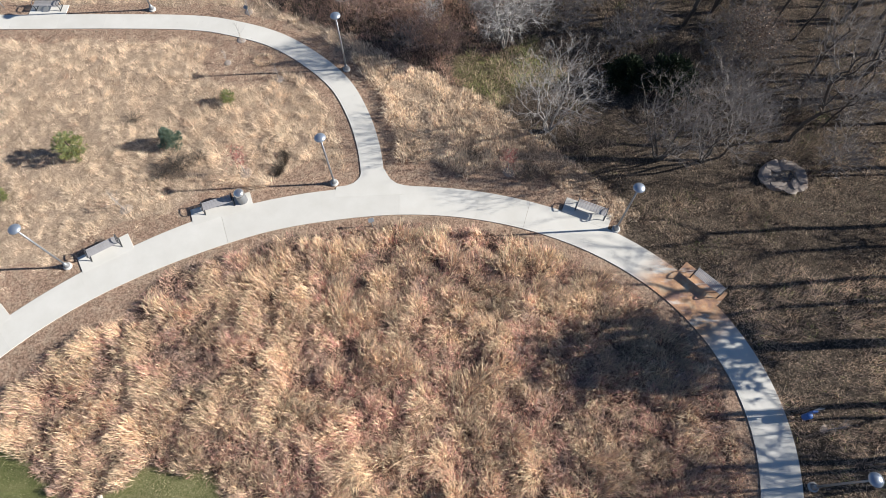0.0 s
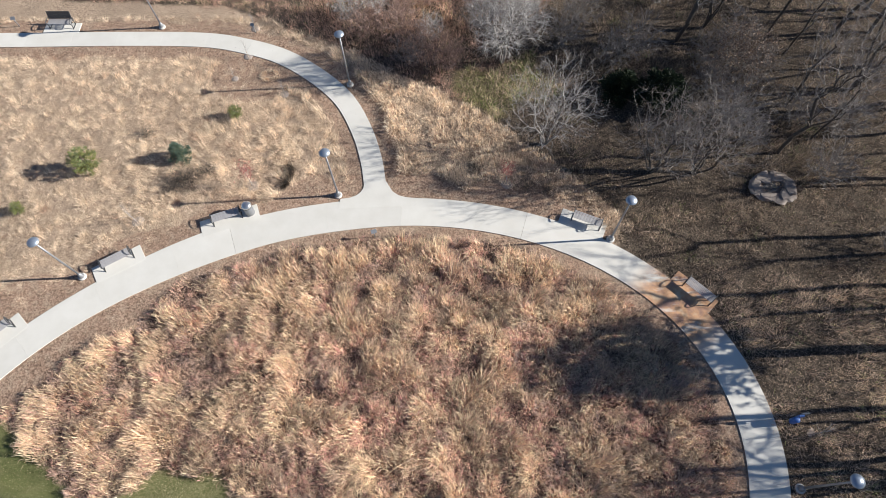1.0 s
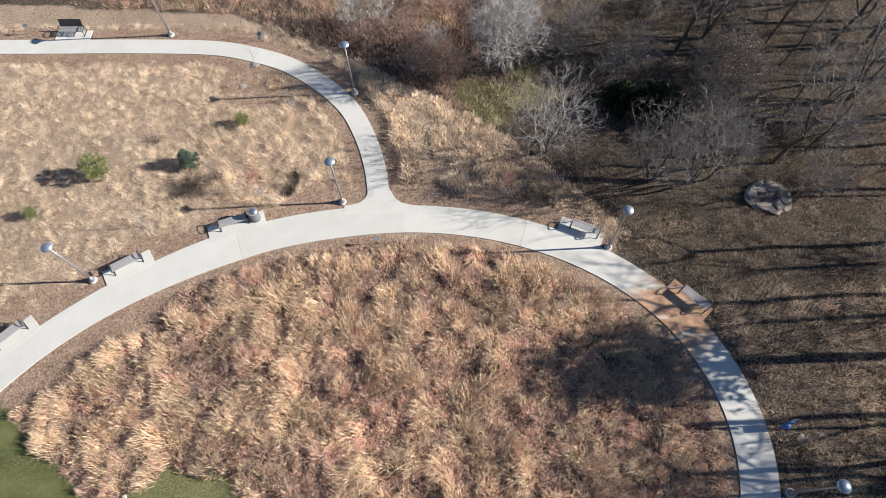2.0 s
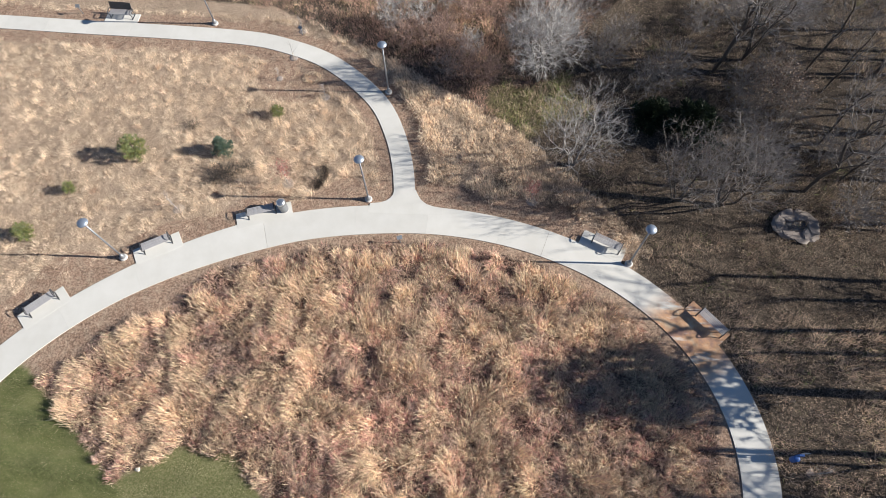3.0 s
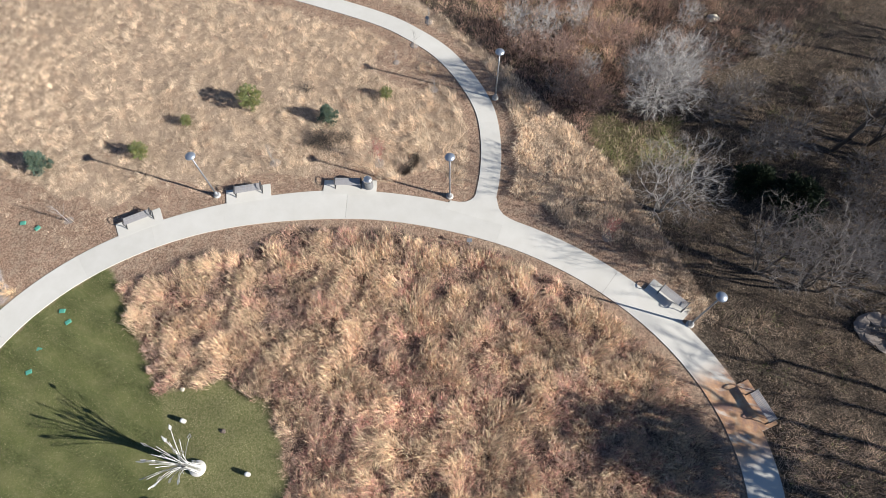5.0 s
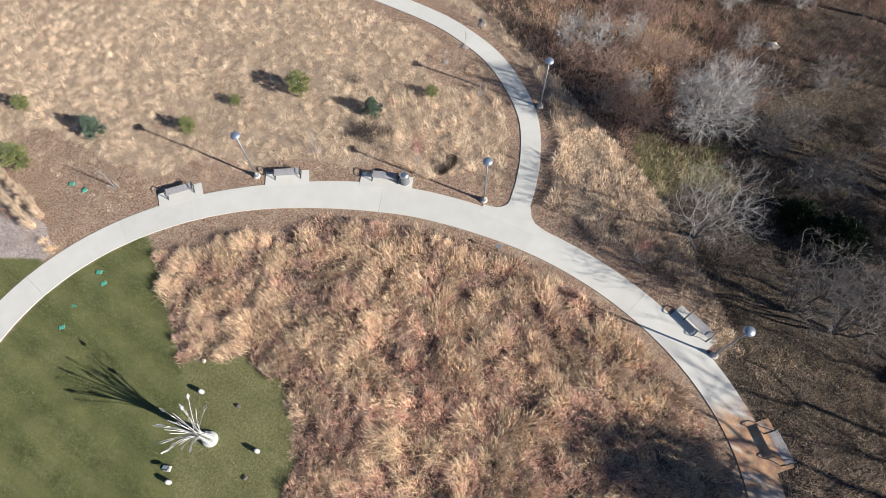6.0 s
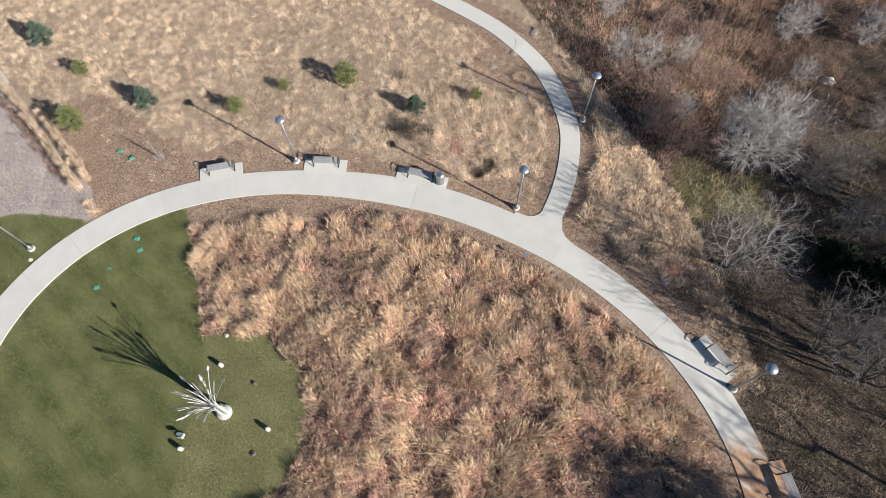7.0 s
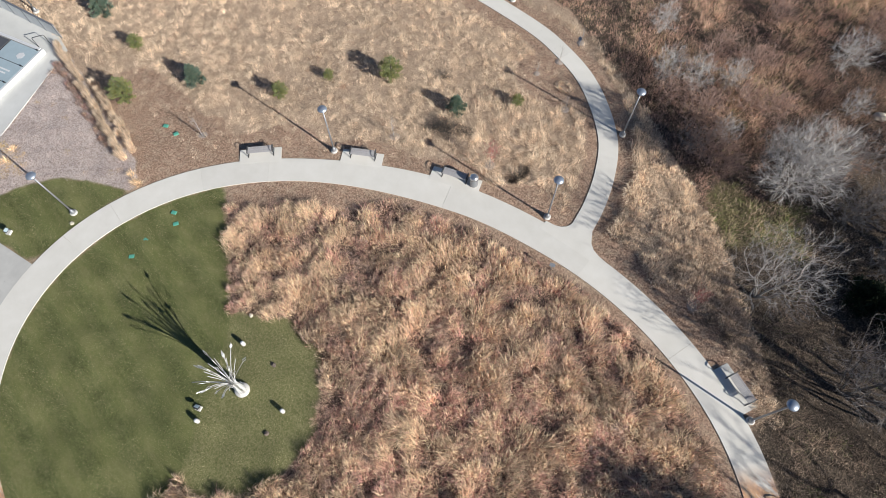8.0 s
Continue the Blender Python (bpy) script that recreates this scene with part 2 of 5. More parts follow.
M_SLABSTONE = plain("pale_grey_stone", (0.27, 0.23, 0.205), 0.85, 0, 0.3, 2.2, 0.25, 0.6)
M_WALK = concrete_material("pale_grey_concrete", (0.55, 0.55, 0.53), (0.63, 0.63, 0.61))
M_WOOD = plain("stake_wood", (0.42, 0.33, 0.23), 0.8, 0, 0.2, 6)
M_PANEL = plain("blue_grey_glass_panel", (0.36, 0.44, 0.48), 0.3, 0.0, 0.10, 1.5, 0.6, 0)
M_DARKP = plain("dark_grey_panel", (0.085, 0.087, 0.095), 0.45, 0.0, 0.15, 1.5, 0.4, 0)
M_SCREEN = plain("grey_screen_panel", (0.62, 0.635, 0.64), 0.5, 0.0, 0.12, 2, 0.3, 0.1)


# ---- mesh helpers ----
def mesh_object(name, verts, faces, mat, parent=None, label="", smooth=False, tone=None):
    me = bpy.data.meshes.new(name)
    me.from_pydata(verts, [], faces)
    me.materials.append(mat)
    if smooth:
        me.polygons.foreach_set("use_smooth", [True] * len(me.polygons))
    if tone is not None:
        a = me.attributes.new("tone", "FLOAT_COLOR", "POINT")
        a.data.foreach_set("color", np.asarray(tone, dtype=np.float32).ravel())
    me.update()
    ob = new(name, me)
    ob.parent = parent
    if label:
        tagged(ob, label)
    return ob


def tri_object(name, verts, tris, mat, parent=None, tone=None):
    """A large mesh of triangles from arrays."""
    me = bpy.data.meshes.new(name)
    verts, tris = np.asarray(verts, dtype=np.float32), np.asarray(tris, dtype=np.int32)
    me.vertices.add(len(verts))
    me.vertices.foreach_set("co", verts.ravel())
    me.loops.add(tris.size)
    me.loops.foreach_set("vertex_index", tris.ravel())
    me.polygons.add(len(tris))
    me.polygons.foreach_set("loop_start", np.arange(0, tris.size, 3, dtype=np.int32))
    if tone is not None:
        a = me.attributes.new("tone", "FLOAT_COLOR", "POINT")
        a.data.foreach_set("color", np.asarray(tone, dtype=np.float32).ravel())
    me.update(calc_edges=True)
    me.materials.append(mat)
    ob = new(name, me)
    ob.parent = parent
    return ob


def part(name, bm, mat, parent, label="", smooth=False):
    me = bpy.data.meshes.new(name)
    bm.to_mesh(me)
    bm.free()
    me.materials.append(mat)
    if smooth:
        me.polygons.foreach_set("use_smooth", [True] * len(me.polygons))
    ob = new(name, me)
    ob.parent = parent
    if label:
        tagged(ob, label)
    return ob


def empty(name, m):
    ob = new(name)
    ob.matrix_basis = m
    return ob


def box(sx, sy, sz, m=None, bevel=0.0):
    bm = bmesh.new()
    bmesh.ops.create_cube(bm, size=1)
    bmesh.ops.scale(bm, vec=(sx, sy, sz), verts=bm.verts)
    if bevel:
        bmesh.ops.bevel(bm, geom=bm.edges[:], offset=bevel, segments=2, affect="EDGES", profile=0.6)
    if m:
        bmesh.ops.transform(bm, matrix=m, verts=bm.verts)
    return bm


def lathe(profile, sides=20, m=None):
    """A turned form from (radius, height) pairs, closed at both ends."""
    bm = bmesh.new()
    rings = [[bm.verts.new((r * math.cos(2 * math.pi * i / sides), r * math.sin(2 * math.pi * i / sides), z)) for i in range(sides)] for r, z in profile]
    for a, b in zip(rings, rings[1:]):
        for i in range(sides):
            j = (i + 1) % sides
            bm.faces.new((a[i], a[j], b[j], b[i]))
    bm.faces.new(list(reversed(rings[0])))
    bm.faces.new(rings[-1])
    if m:
        bmesh.ops.transform(bm, matrix=m, verts=bm.verts)
    return bm


def tube(points, radii, sides=8, closed=False):
    bm = bmesh.new()
    pts = [Vector(p) for p in points]
    rings = []
    for i, p in enumerate(pts):
        a = pts[i - 1] if i or closed else p
        b = pts[(i + 1) % len(pts)] if i < len(pts) - 1 or closed else p
        d = (b - a).normalized()
        u = d.cross(Vector((0.31, 0.17, 0.93)) if abs(d.z) < 0.9 else Vector((1, 0.1, 0))).normalized()
        v = d.cross(u)
        r = radii[i] if isinstance(radii, (list, tuple)) else radii
        rings.append([bm.verts.new(p + r * (math.cos(2 * math.pi * k / sides) * u + math.sin(2 * math.pi * k / sides) * v)) for k in range(sides)])
    for a, b in zip(rings, rings[1:] + ([rings[0]] if closed else [])):
        for k in range(sides):
            j = (k + 1) % sides
            bm.faces.new((a[k], a[j], b[j], b[k]))
    if not closed:
        bm.faces.new(list(reversed(rings[0])))
        bm.faces.new(rings[-1])
    return bm


def prism(outline, z0, z1):
    """Verts and faces of a slab with that outline (counter-clockwise)."""
    n = len(outline)
    verts = [(x, y, z0) for x, y in outline] + [(x, y, z1) for x, y in outline]
    faces = [tuple(range(n, 2 * n)), tuple(reversed(range(n)))] + [(i, (i + 1) % n, n + (i + 1) % n, n + i) for i in range(n)]
    return verts, faces


# ---- the plan ----
HUB = np.array((-6.0, -3.0))
LOOP = (19.128, -0.994, 3.745, 2.492, 1.946, -0.448, 0.522, 0.198, 0.499, 0.055, 0.083)


def loop_radius(th):
    r = LOOP[0] + 0 * th
    for k in range(1, 6):
        r = r + LOOP[2 * k - 1] * np.cos(k * th) + LOOP[2 * k] * np.sin(k * th)
    return r


def rise_between(v, lo, hi):
    t = np.clip((v - lo) / (hi - lo), 0, 1)
    return t * t * (3 - 2 * t)


def loop_halves(th):
    """The path's width inwards and outwards of its line."""
    w = np.mod(th + 1.0, 2 * np.pi) - 1.0
    base = 1.08 - 0.062 * np.cos(w) - 0.117 * np.sin(w)
    fork = 0.22 * np.exp(-((w - 1.86) / 0.42) ** 2) * (1 - rise_between(w, 1.50, 1.88))
    west = 0.26 * rise_between(w, 1.92, 2.5) * (1 - rise_between(w, 3.5, 4.4))
    return base + fork - west, base + 0.22 * np.exp(-((w - 2.0) / 0.3) ** 2)


def smooth_line(ctrl, step=0.25):
    """Catmull-Rom through the points, at even steps."""
    c = [np.array(p, float) for p in ctrl]
    c = [2 * c[0] - c[1], *c, 2 * c[-1] - c[-2]]
    out = []
    for i in range(1, len(c) - 2):
        n = max(2, int(np.linalg.norm(c[i + 1] - c[i]) / step))
        for k in range(n):
            t = k / n
            out.append(0.5 * (2 * c[i] + (c[i + 1] - c[i - 1]) * t + (2 * c[i - 1] - 5 * c[i] + 4 * c[i + 1] - c[i + 2]) * t * t
                              + (3 * c[i] - c[i - 1] - 3 * c[i + 1] + c[i + 2]) * t ** 3))
    out.append(c[-2])
    return np.array(out)


NORTH = smooth_line([(-75, 31.0), (-55, 31.5), (-40, 31.75), (-32, 31.8), (-24, 31.9), (-18.3, 31.8), (-15.2, 31.25), (-12.2, 30.2), (-9.5, 28.4), (-7.3, 26.2), (-5.9, 23.6), (-5.1, 21.2), (-4.75, 19.4), (-4.6, 18.9)])
NORTH_HALF = 0.70


def ring_gap(x, y):
    """Metres outside the loop's outer edge, and inside its inner edge (both negative on the path)."""
    th, r = np.arctan2(y - HUB[1], x - HUB[0]), np.hypot(x - HUB[0], y - HUB[1])
    rc, (hi, ho) = loop_radius(th), loop_halves(th)
    return r - rc - ho, rc - hi - r


def line_gap(x, y, line, half=0.0):
    best = np.full(np.shape(x), 1e9)
    for px, py in line[::2]:
        best = np.minimum(best, (x - px) ** 2 + (y - py) ** 2)
    return np.sqrt(best) - half


def inside(x, y, poly):
    hit = np.zeros(np.shape(x), bool)
    for (x0, y0), (x1, y1) in zip(poly, poly[1:] + poly[:1]):
        if y0 == y1:
            continue
        hit ^= ((y0 > y) != (y1 > y)) & (x < (x1 - x0) * (y - y0) / (y1 - y0) + x0)
    return hit


LAWN_WEST = [(-25.6, 6.1), (-17.5, -0.1), (-15.6, -2.6), (-12.2, -8.4), (-11.9, -20), (-45, -20), (-45, 8)]
LAWN_SIDE = [(-29.4, 1.3), (-32.7, -0.2), (-34.6, -1.6), (-35.7, -3.1), (-36.6, -5.6), (-38.0, -8.0), (-33, -6.9), (-29, -6.1), (-28, -2)]
PLAZA = [(-29.0, -6.15), (-33, -6.93), (-42, -8.8), (-42, -18), (-27, -18), (-26, -11)]
BED = [(-29.4, 1.3), (-31.6, 2.9), (-44.4, 5.5), (-40.9, -2.3), (-38.5, -8.0), (-36.6, -5.6), (-35.7, -3.1), (-34.6, -1.6), (-32.7, -0.2)]
WOOD_EDGE = [(-75, 36.5), (-30, 36.0), (-17, 35.2), (-7.8, 31.0), (-1.8, 27.4), (2, 25.2), (4.6, 22.9), (7.2, 20.4), (9.5, 18.3), (12.2, 15.0), (15.6, 11.0), (17.0, 6), (16.8, 0), (14, -12), (10, -30), (200, -30), (200, 200), (-75, 200)]
PLINTH_AT = (-13.4, -2.6)


def zones(x, y):
    out, inn = ring_gap(x, y)
    nor = line_gap(x, y, NORTH, NORTH_HALF)
    z = {}
    z["out"], z["in"], z["north"] = out, inn, nor
    z["path"] = ((out < 0) & (inn < 0)) | (nor < 0) | inside(x, y, PLAZA)
    z["lawn"] = ((inn > 0) & inside(x, y, LAWN_WEST)) | ((out > 0) & inside(x, y, LAWN_SIDE))
    z["olive"] = (np.hypot(x - PLINTH_AT[0], y - PLINTH_AT[1]) < 4.75 + 0.28 * np.sin(2.1 * x + 0.8 * y) + 0.2 * np.sin(3.3 * y - 1.9 * x)) & ~z["lawn"] & (inn > 0)
    z["olive"] |= (np.hypot(x + 12.4, y + 3.8) < 4.5 + 0.25 * np.sin(2.3 * x - y)) & ~z["lawn"]
    z["olive_bed"] = ((np.hypot(x - PLINTH_AT[0], y - PLINTH_AT[1]) < 5.2) | (np.hypot(x + 12.4, y + 3.8) < 4.9)) & (z["olive"] | z["lawn"])
    z["bed"] = inside(x, y, BED) & (out > 0)
    z["wood"] = inside(x, y, WOOD_EDGE) & (out > 0)
    z["wood"] |= (out > 0) & (x > 10.3) & (y < 16)
    west = (out > 0) & ~z["wood"] & ~z["bed"] & ~z["lawn"]
    wide = np.clip((-x - 20) / 12, 0, 1) * 2.4
    wob = 0.5 * np.sin(x * 0.9 + 0.5 * y) + 0.35 * np.sin(1.7 * x - 1.1 * y)
    mul = west & (x < 10) & ((out < 1.7 + wide + wob) | (nor < 1.15 + 0.3 * wob))
    mul |= west & (np.hypot((x + 14.2) / 2.9, (y - 28.2) / 2.3) < 1 + 0.15 * wob)
    mul |= west & (np.hypot((x + 34.5) / 5.0, (y - 6.5) / 2.6) < 1 + 0.15 * wob)
    mul |= (inn > 0) & (inn < 0.75 + 0.25 * wob) & ~z["lawn"] & ~z["olive"]
    mul |= (inn > 0) & (inn < 1.9 + 0.3 * wob) & (x < -17) & ~z["lawn"]
    z["mulch"] = mul
    z["under"] = z["wood"] & (np.hypot((x - 3.8) / 3.0, (y - 27.2) / 3.2) < 0.9 + 0.45 * wob)
    z["thicket"] = z["wood"] & (y > 25) & (x < 4.5 + 0.6 * (y - 30)) & ~z["under"] & (x > -17)
    z["meadow"] = (inn > 0) & ~z["lawn"] & ~z["olive"] & ~mul
    z["field"] = west & ~mul & (x < -4.5) & (nor > 0)
    z["corner"] = west & ~mul & (x >= -4.5 - 0.3 * np.clip(y - 22, 0, 20)) & (nor > 0)
    z["field"] &= ~z["corner"]
    return z


def rough_ground(x, y, clear):
    h = 0.045 * np.sin(0.8 * x + 0.3 * y) * np.sin(0.7 * y - 0.2 * x) + 0.03 * np.sin(2.3 * x + 1.1) * np.sin(2.1 * y)
    return -0.045 + (h + 0.02) * np.clip((clear - 0.25) / 1.5, 0, 1)


def clearance(x, y):
    out, inn = ring_gap(x, y)
    return np.minimum(np.maximum(out, inn), line_gap(x, y, NORTH, NORTH_HALF))


# ---- ground: one sheet to the horizon, fine where the camera sees it ----
def build_ground():
    far = np.array([6, 16, 40, 90, 200, 450, 1000, 2200.0])
    xs = np.concatenate([-64 - far[::-1], np.arange(-64, 50.01, 0.40), 50 + far])
    ys = np.concatenate([-26 - far[::-1], np.arange(-26, 64.01, 0.40), 64 + far])
    X, Y = np.meshgrid(xs, ys)
    x, y = X.ravel(), Y.ravel()
    z = zones(x, y)
    h = rough_ground(x, y, clearance(x, y))
    h = np.where(inside(x, y, PLAZA) | inside(x, y, WALK_AREA), -0.05, h)
    h = np.where((x < -66) | (x > 52) | (y < -28) | (y > 66), -0.05, h)
    nx, ny = len(xs), len(ys)
    i = np.arange(nx * ny).reshape(ny, nx)
    quads = np.stack([i[:-1, :-1], i[:-1, 1:], i[1:, 1:], i[1:, :-1]], -1).reshape(-1, 4)
    tris = np.concatenate([quads[:, [0, 1, 2]], quads[:, [0, 2, 3]]])
    ob = tri_object("ground", np.stack([x, y, h], 1), tris, M_GROUND)
    def soft(mask):
        g = mask.reshape(ny, nx).astype(np.float32)
        for _ in range(2):
            e = np.pad(g, 1, mode="edge")
            g = (e[:-2, 1:-1] + e[2:, 1:-1] + e[1:-1, :-2] + e[1:-1, 2:] + 2 * e[1:-1, 1:-1]) / 6
        return g.ravel()
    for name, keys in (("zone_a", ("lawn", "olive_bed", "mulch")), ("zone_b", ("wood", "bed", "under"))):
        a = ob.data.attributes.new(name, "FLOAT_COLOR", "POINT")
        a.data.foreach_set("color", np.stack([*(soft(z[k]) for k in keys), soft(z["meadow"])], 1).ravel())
    tagged(ob, "ground of dry thatch, brown mulch, leaf litter and mown lawn", "ground", kind="structure")


WALK_AREA = [(-40.9, -2.3), (-44.5, 5.6), (-47.2, 6.2), (-60, 4.0), (-60, -9), (-38.5, -8.0)]
build_ground()


# ---- paths ----
def slab_run(root, left, right, slab_len, gap=0.0025, name="concrete_slab", open_joints=()):
    """Slabs between two edge lines, cut across every slab_len metres."""
    mid = (left + right) / 2
    s = np.concatenate([[0], np.cumsum(np.linalg.norm(np.diff(mid, axis=0), axis=1))])
    n = max(1, round(s[-1] / slab_len))
    cuts = np.linspace(0, s[-1], n + 1)

    def at(line, d):
        return np.array([np.interp(d, s, line[:, 0]), np.interp(d, s, line[:, 1])])
    wide = {min(range(len(cuts)), key=lambda i: np.hypot(*(at(mid, cuts[i]) - j))): j for j in open_joints}
    for i, j in wide.items():
        cuts[i] = s[np.argmin(np.hypot(mid[:, 0] - j[0], mid[:, 1] - j[1]))]
    for i, (a, b) in enumerate(zip(cuts, cuts[1:])):
        a, b = a + 0.005 * (i in wide), b - 0.005 * (i + 1 in wide)
        ds = np.linspace(a + gap / 2, b - gap / 2, 7)
        outline = [tuple(at(right, d)) for d in ds] + [tuple(at(left, d)) for d in ds[::-1]]
        verts, faces = prism(outline, -0.16, 0.0)
        mesh_object(name, verts, faces, M_PATH, root)


def loop_edges(a, b, n=220):
    th = np.linspace(radians(a), radians(b), n)
    rc, (hi, ho) = loop_radius(th), loop_halves(th)
    c = np.stack([HUB[0] + rc * np.cos(th), HUB[1] + rc * np.sin(th)], 1)
    t = np.gradient(c, axis=0)
    t /= np.linalg.norm(t, axis=1)[:, None]
    out = np.stack([t[:, 1], -t[:, 0]], 1)
    return c - out * hi[:, None], c + out * ho[:, None]


loop_path = tagged(empty("loop_path", pose(0, 0, 0)), "pale broomed concrete loop path with rust stains by one bench", "path", kind="structure")
slab_run(loop_path, *loop_edges(-178, 182, 720), 4.6, open_joints=((4.6, 16.3), (-13.2, 15.2), (-28.9, -0.6)))
north_path = tagged(empty("north_path", pose(0, 0, 0)), "narrow pale concrete path winding off the loop", "path", kind="structure")
tn = np.gradient(NORTH, axis=0)
tn /= np.linalg.norm(tn, axis=1)[:, None]
nn = np.stack([-tn[:, 1], tn[:, 0]], 1)
slab_run(north_path, NORTH + nn * NORTH_HALF, NORTH - nn * NORTH_HALF, 3.4)


def fork_apron():
    left = [(-5.47, 19.0), (-5.6, 18.75), (-5.85, 18.5), (-6.25, 18.32), (-6.85, 18.22), (-6.92, 17.5)]
    right = [(-2.1, 17.75), (-2.1, 18.3), (-2.7, 18.36), (-3.2, 18.5), (-3.6, 18.8), (-3.85, 19.2), (-4.0, 19.5)]
    verts, faces = prism(left + right + [(-5.4, 19.5)], -0.16, 0.004)
    mesh_object("apron", verts, faces, M_PATH, north_path)


fork_apron()
PADS = {  # front corners as seen from behind the bench's left hand, and the depth
    "a": ((-25.95, 7.62), (-23.95, 9.78), 1.12), "b": ((-20.72, 12.43), (-18.20, 14.03), 1.08), "c": ((-15.06, 15.55), (-11.70, 16.85), 1.06),
    "d": ((6.66, 16.60), (9.28, 15.50), 1.08), "e": ((12.78, 12.66), (14.72, 10.74), 1.02), "n": ((-30.3, 32.55), (-27.65, 32.55), 0.95)}


def pad_frame(key):
    (x0, y0), (x1, y1), depth = PADS[key]
    u = Vector((x1 - x0, y1 - y0, 0))
    length = u.length
    u.normalize()
    return Vector((x0, y0, 0)), u, Vector((-u.y, u.x, 0)), length, depth


for key in PADS:
    o, u, v, length, depth = pad_frame(key)
    corners = [o - v * 0.06, o + u * length - v * 0.06, o + u * length + v * depth, o + v * depth]
    verts, faces = prism([(c.x, c.y) for c in corners], -0.15, 0.005)
    tagged(mesh_object("bench_pad", verts, faces, M_PATH), "pale concrete bench pad beside the path", "pad", "bench pads", "structure")
verts, faces = prism([(-28.6, -6.1), *PLAZA[1:5][::1], (-25.6, -11.2)][::-1], -0.15, -0.006)
tagged(mesh_object("pavement", verts, faces, M_PAVE), "grey concrete pavement joining the loop path", "pavement", kind="structure")


# ---- bench ----
def build_bench(m, backed=False):
    """Six-foot slatted bench with looped arms; it faces -y."""
    label = "grey slatted bench with a tall dark back on a concrete pad" if backed else "grey backless slatted bench with looped arms on a concrete pad"
    b = tagged(empty("park_bench", m), label, "bench", "path benches")
    seat = empty("seat", pose(0, 0, 0))
    seat.parent = b
    first = part("slat", box(1.72, 0.058, 0.028, None, 0.006), M_SLAT, seat)
    for i in range(7):
        s = first if i == 0 else new("slat", first.data)
        s.parent = seat
        s.location = (0, -0.24 + i * 0.08, 0.44 - 0.010 * math.sin(i * math.pi / 6))
    if backed:
        back = empty("backrest", pose(0, 0, 0))
        back.parent = b
        for i in range(6):
            s = part("back_slat", box(1.72, 0.085, 0.026, None, 0.006), M_IRON, back) if i == 0 else new("back_slat", s.data)
            s.parent = back
            s.location, s.rotation_euler = (0, 0.27 + 0.030 * i, 0.52 + 0.088 * i), (radians(71), 0, 0)
    for x in (-0.88, 0.88):
        loop = [(x, -0.27, 0.40), (x, -0.31, 0.48), (x, -0.29, 0.57), (x, -0.16, 0.62), (x, 0.0, 0.63), (x, 0.16, 0.62), (x, 0.29, 0.57), (x, 0.31, 0.48), (x, 0.27, 0.40), (x, 0.0, 0.385)]
        part("armrest", tube(loop, 0.027, 8, True), M_IRON, b, "dark looped arm", True)
        part("leg", tube([(x, -0.24, 0.41), (x, -0.20, 0.22), (x, -0.29, 0.005)], 0.028, 8), M_IRON, b, "", True)
        part("leg", tube([(x, 0.24, 0.41), (x, 0.20, 0.22), (x, 0.29, 0.005)], 0.028, 8), M_IRON, b, "", True)
        part("foot_bar", box(0.05, 0.66, 0.02, pose(x, 0, 0.012), 0.005), M_IRON, b)
        if backed:
            part("back_post", tube([(x * 0.97, 0.22, 0.42), (x * 0.97, 0.30, 0.62), (x * 0.97, 0.44, 0.98)], 0.022, 8), M_IRON, b, "", True)
    part("stretcher", tube([(-0.88, 0.0, 0.405), (0.88, 0.0, 0.405)], 0.018, 6), M_IRON, b, "", True)
    return b


def bench_pose(key, along=0.5, depth=0.66):
    o, u, v, length, d = pad_frame(key)
    p = o + u * (length * along) + v * (d * depth)
    return pose(p.x, p.y, 0.005, 0, 0, math.degrees(math.atan2(u.y, u.x)))


bench = build_bench(bench_pose("a", 0.52))
for key, along in (("b", 0.52), ("c", 0.47), ("d", 0.56), ("e", 0.58)):
    copy_thing(bench, bench_pose(key, along))
build_bench(bench_pose("n", 0.5), True)


# ---- litter bin on the wide pad ----
def build_bin():
    o, u, v, length, d = pad_frame("c")
    p = o + u * (length * 0.86) + v * (d * 0.55)
    b = tagged(empty("litter_bin", pose(p.x, p.y, 0.005)), "round silver litter bin with a domed lid beside the bench", "litter bin")
    part("body", lathe([(0.27, 0.0), (0.30, 0.03), (0.30, 0.80), (0.29, 0.82)], 24), M_STEEL, b, "", True)
    part("lid", lathe([(0.31, 0.825), (0.315, 0.87), (0.27, 0.96), (0.17, 1.02), (0.05, 1.045)], 24), M_SILVER, b, "shiny domed lid", True)
    part("rim", tube([(0.305 * math.cos(a), 0.305 * math.sin(a), 0.80) for a in np.linspace(0, 2 * math.pi, 25)[:-1]], 0.014, 6, True), M_IRON, b, "", True)


build_bin()


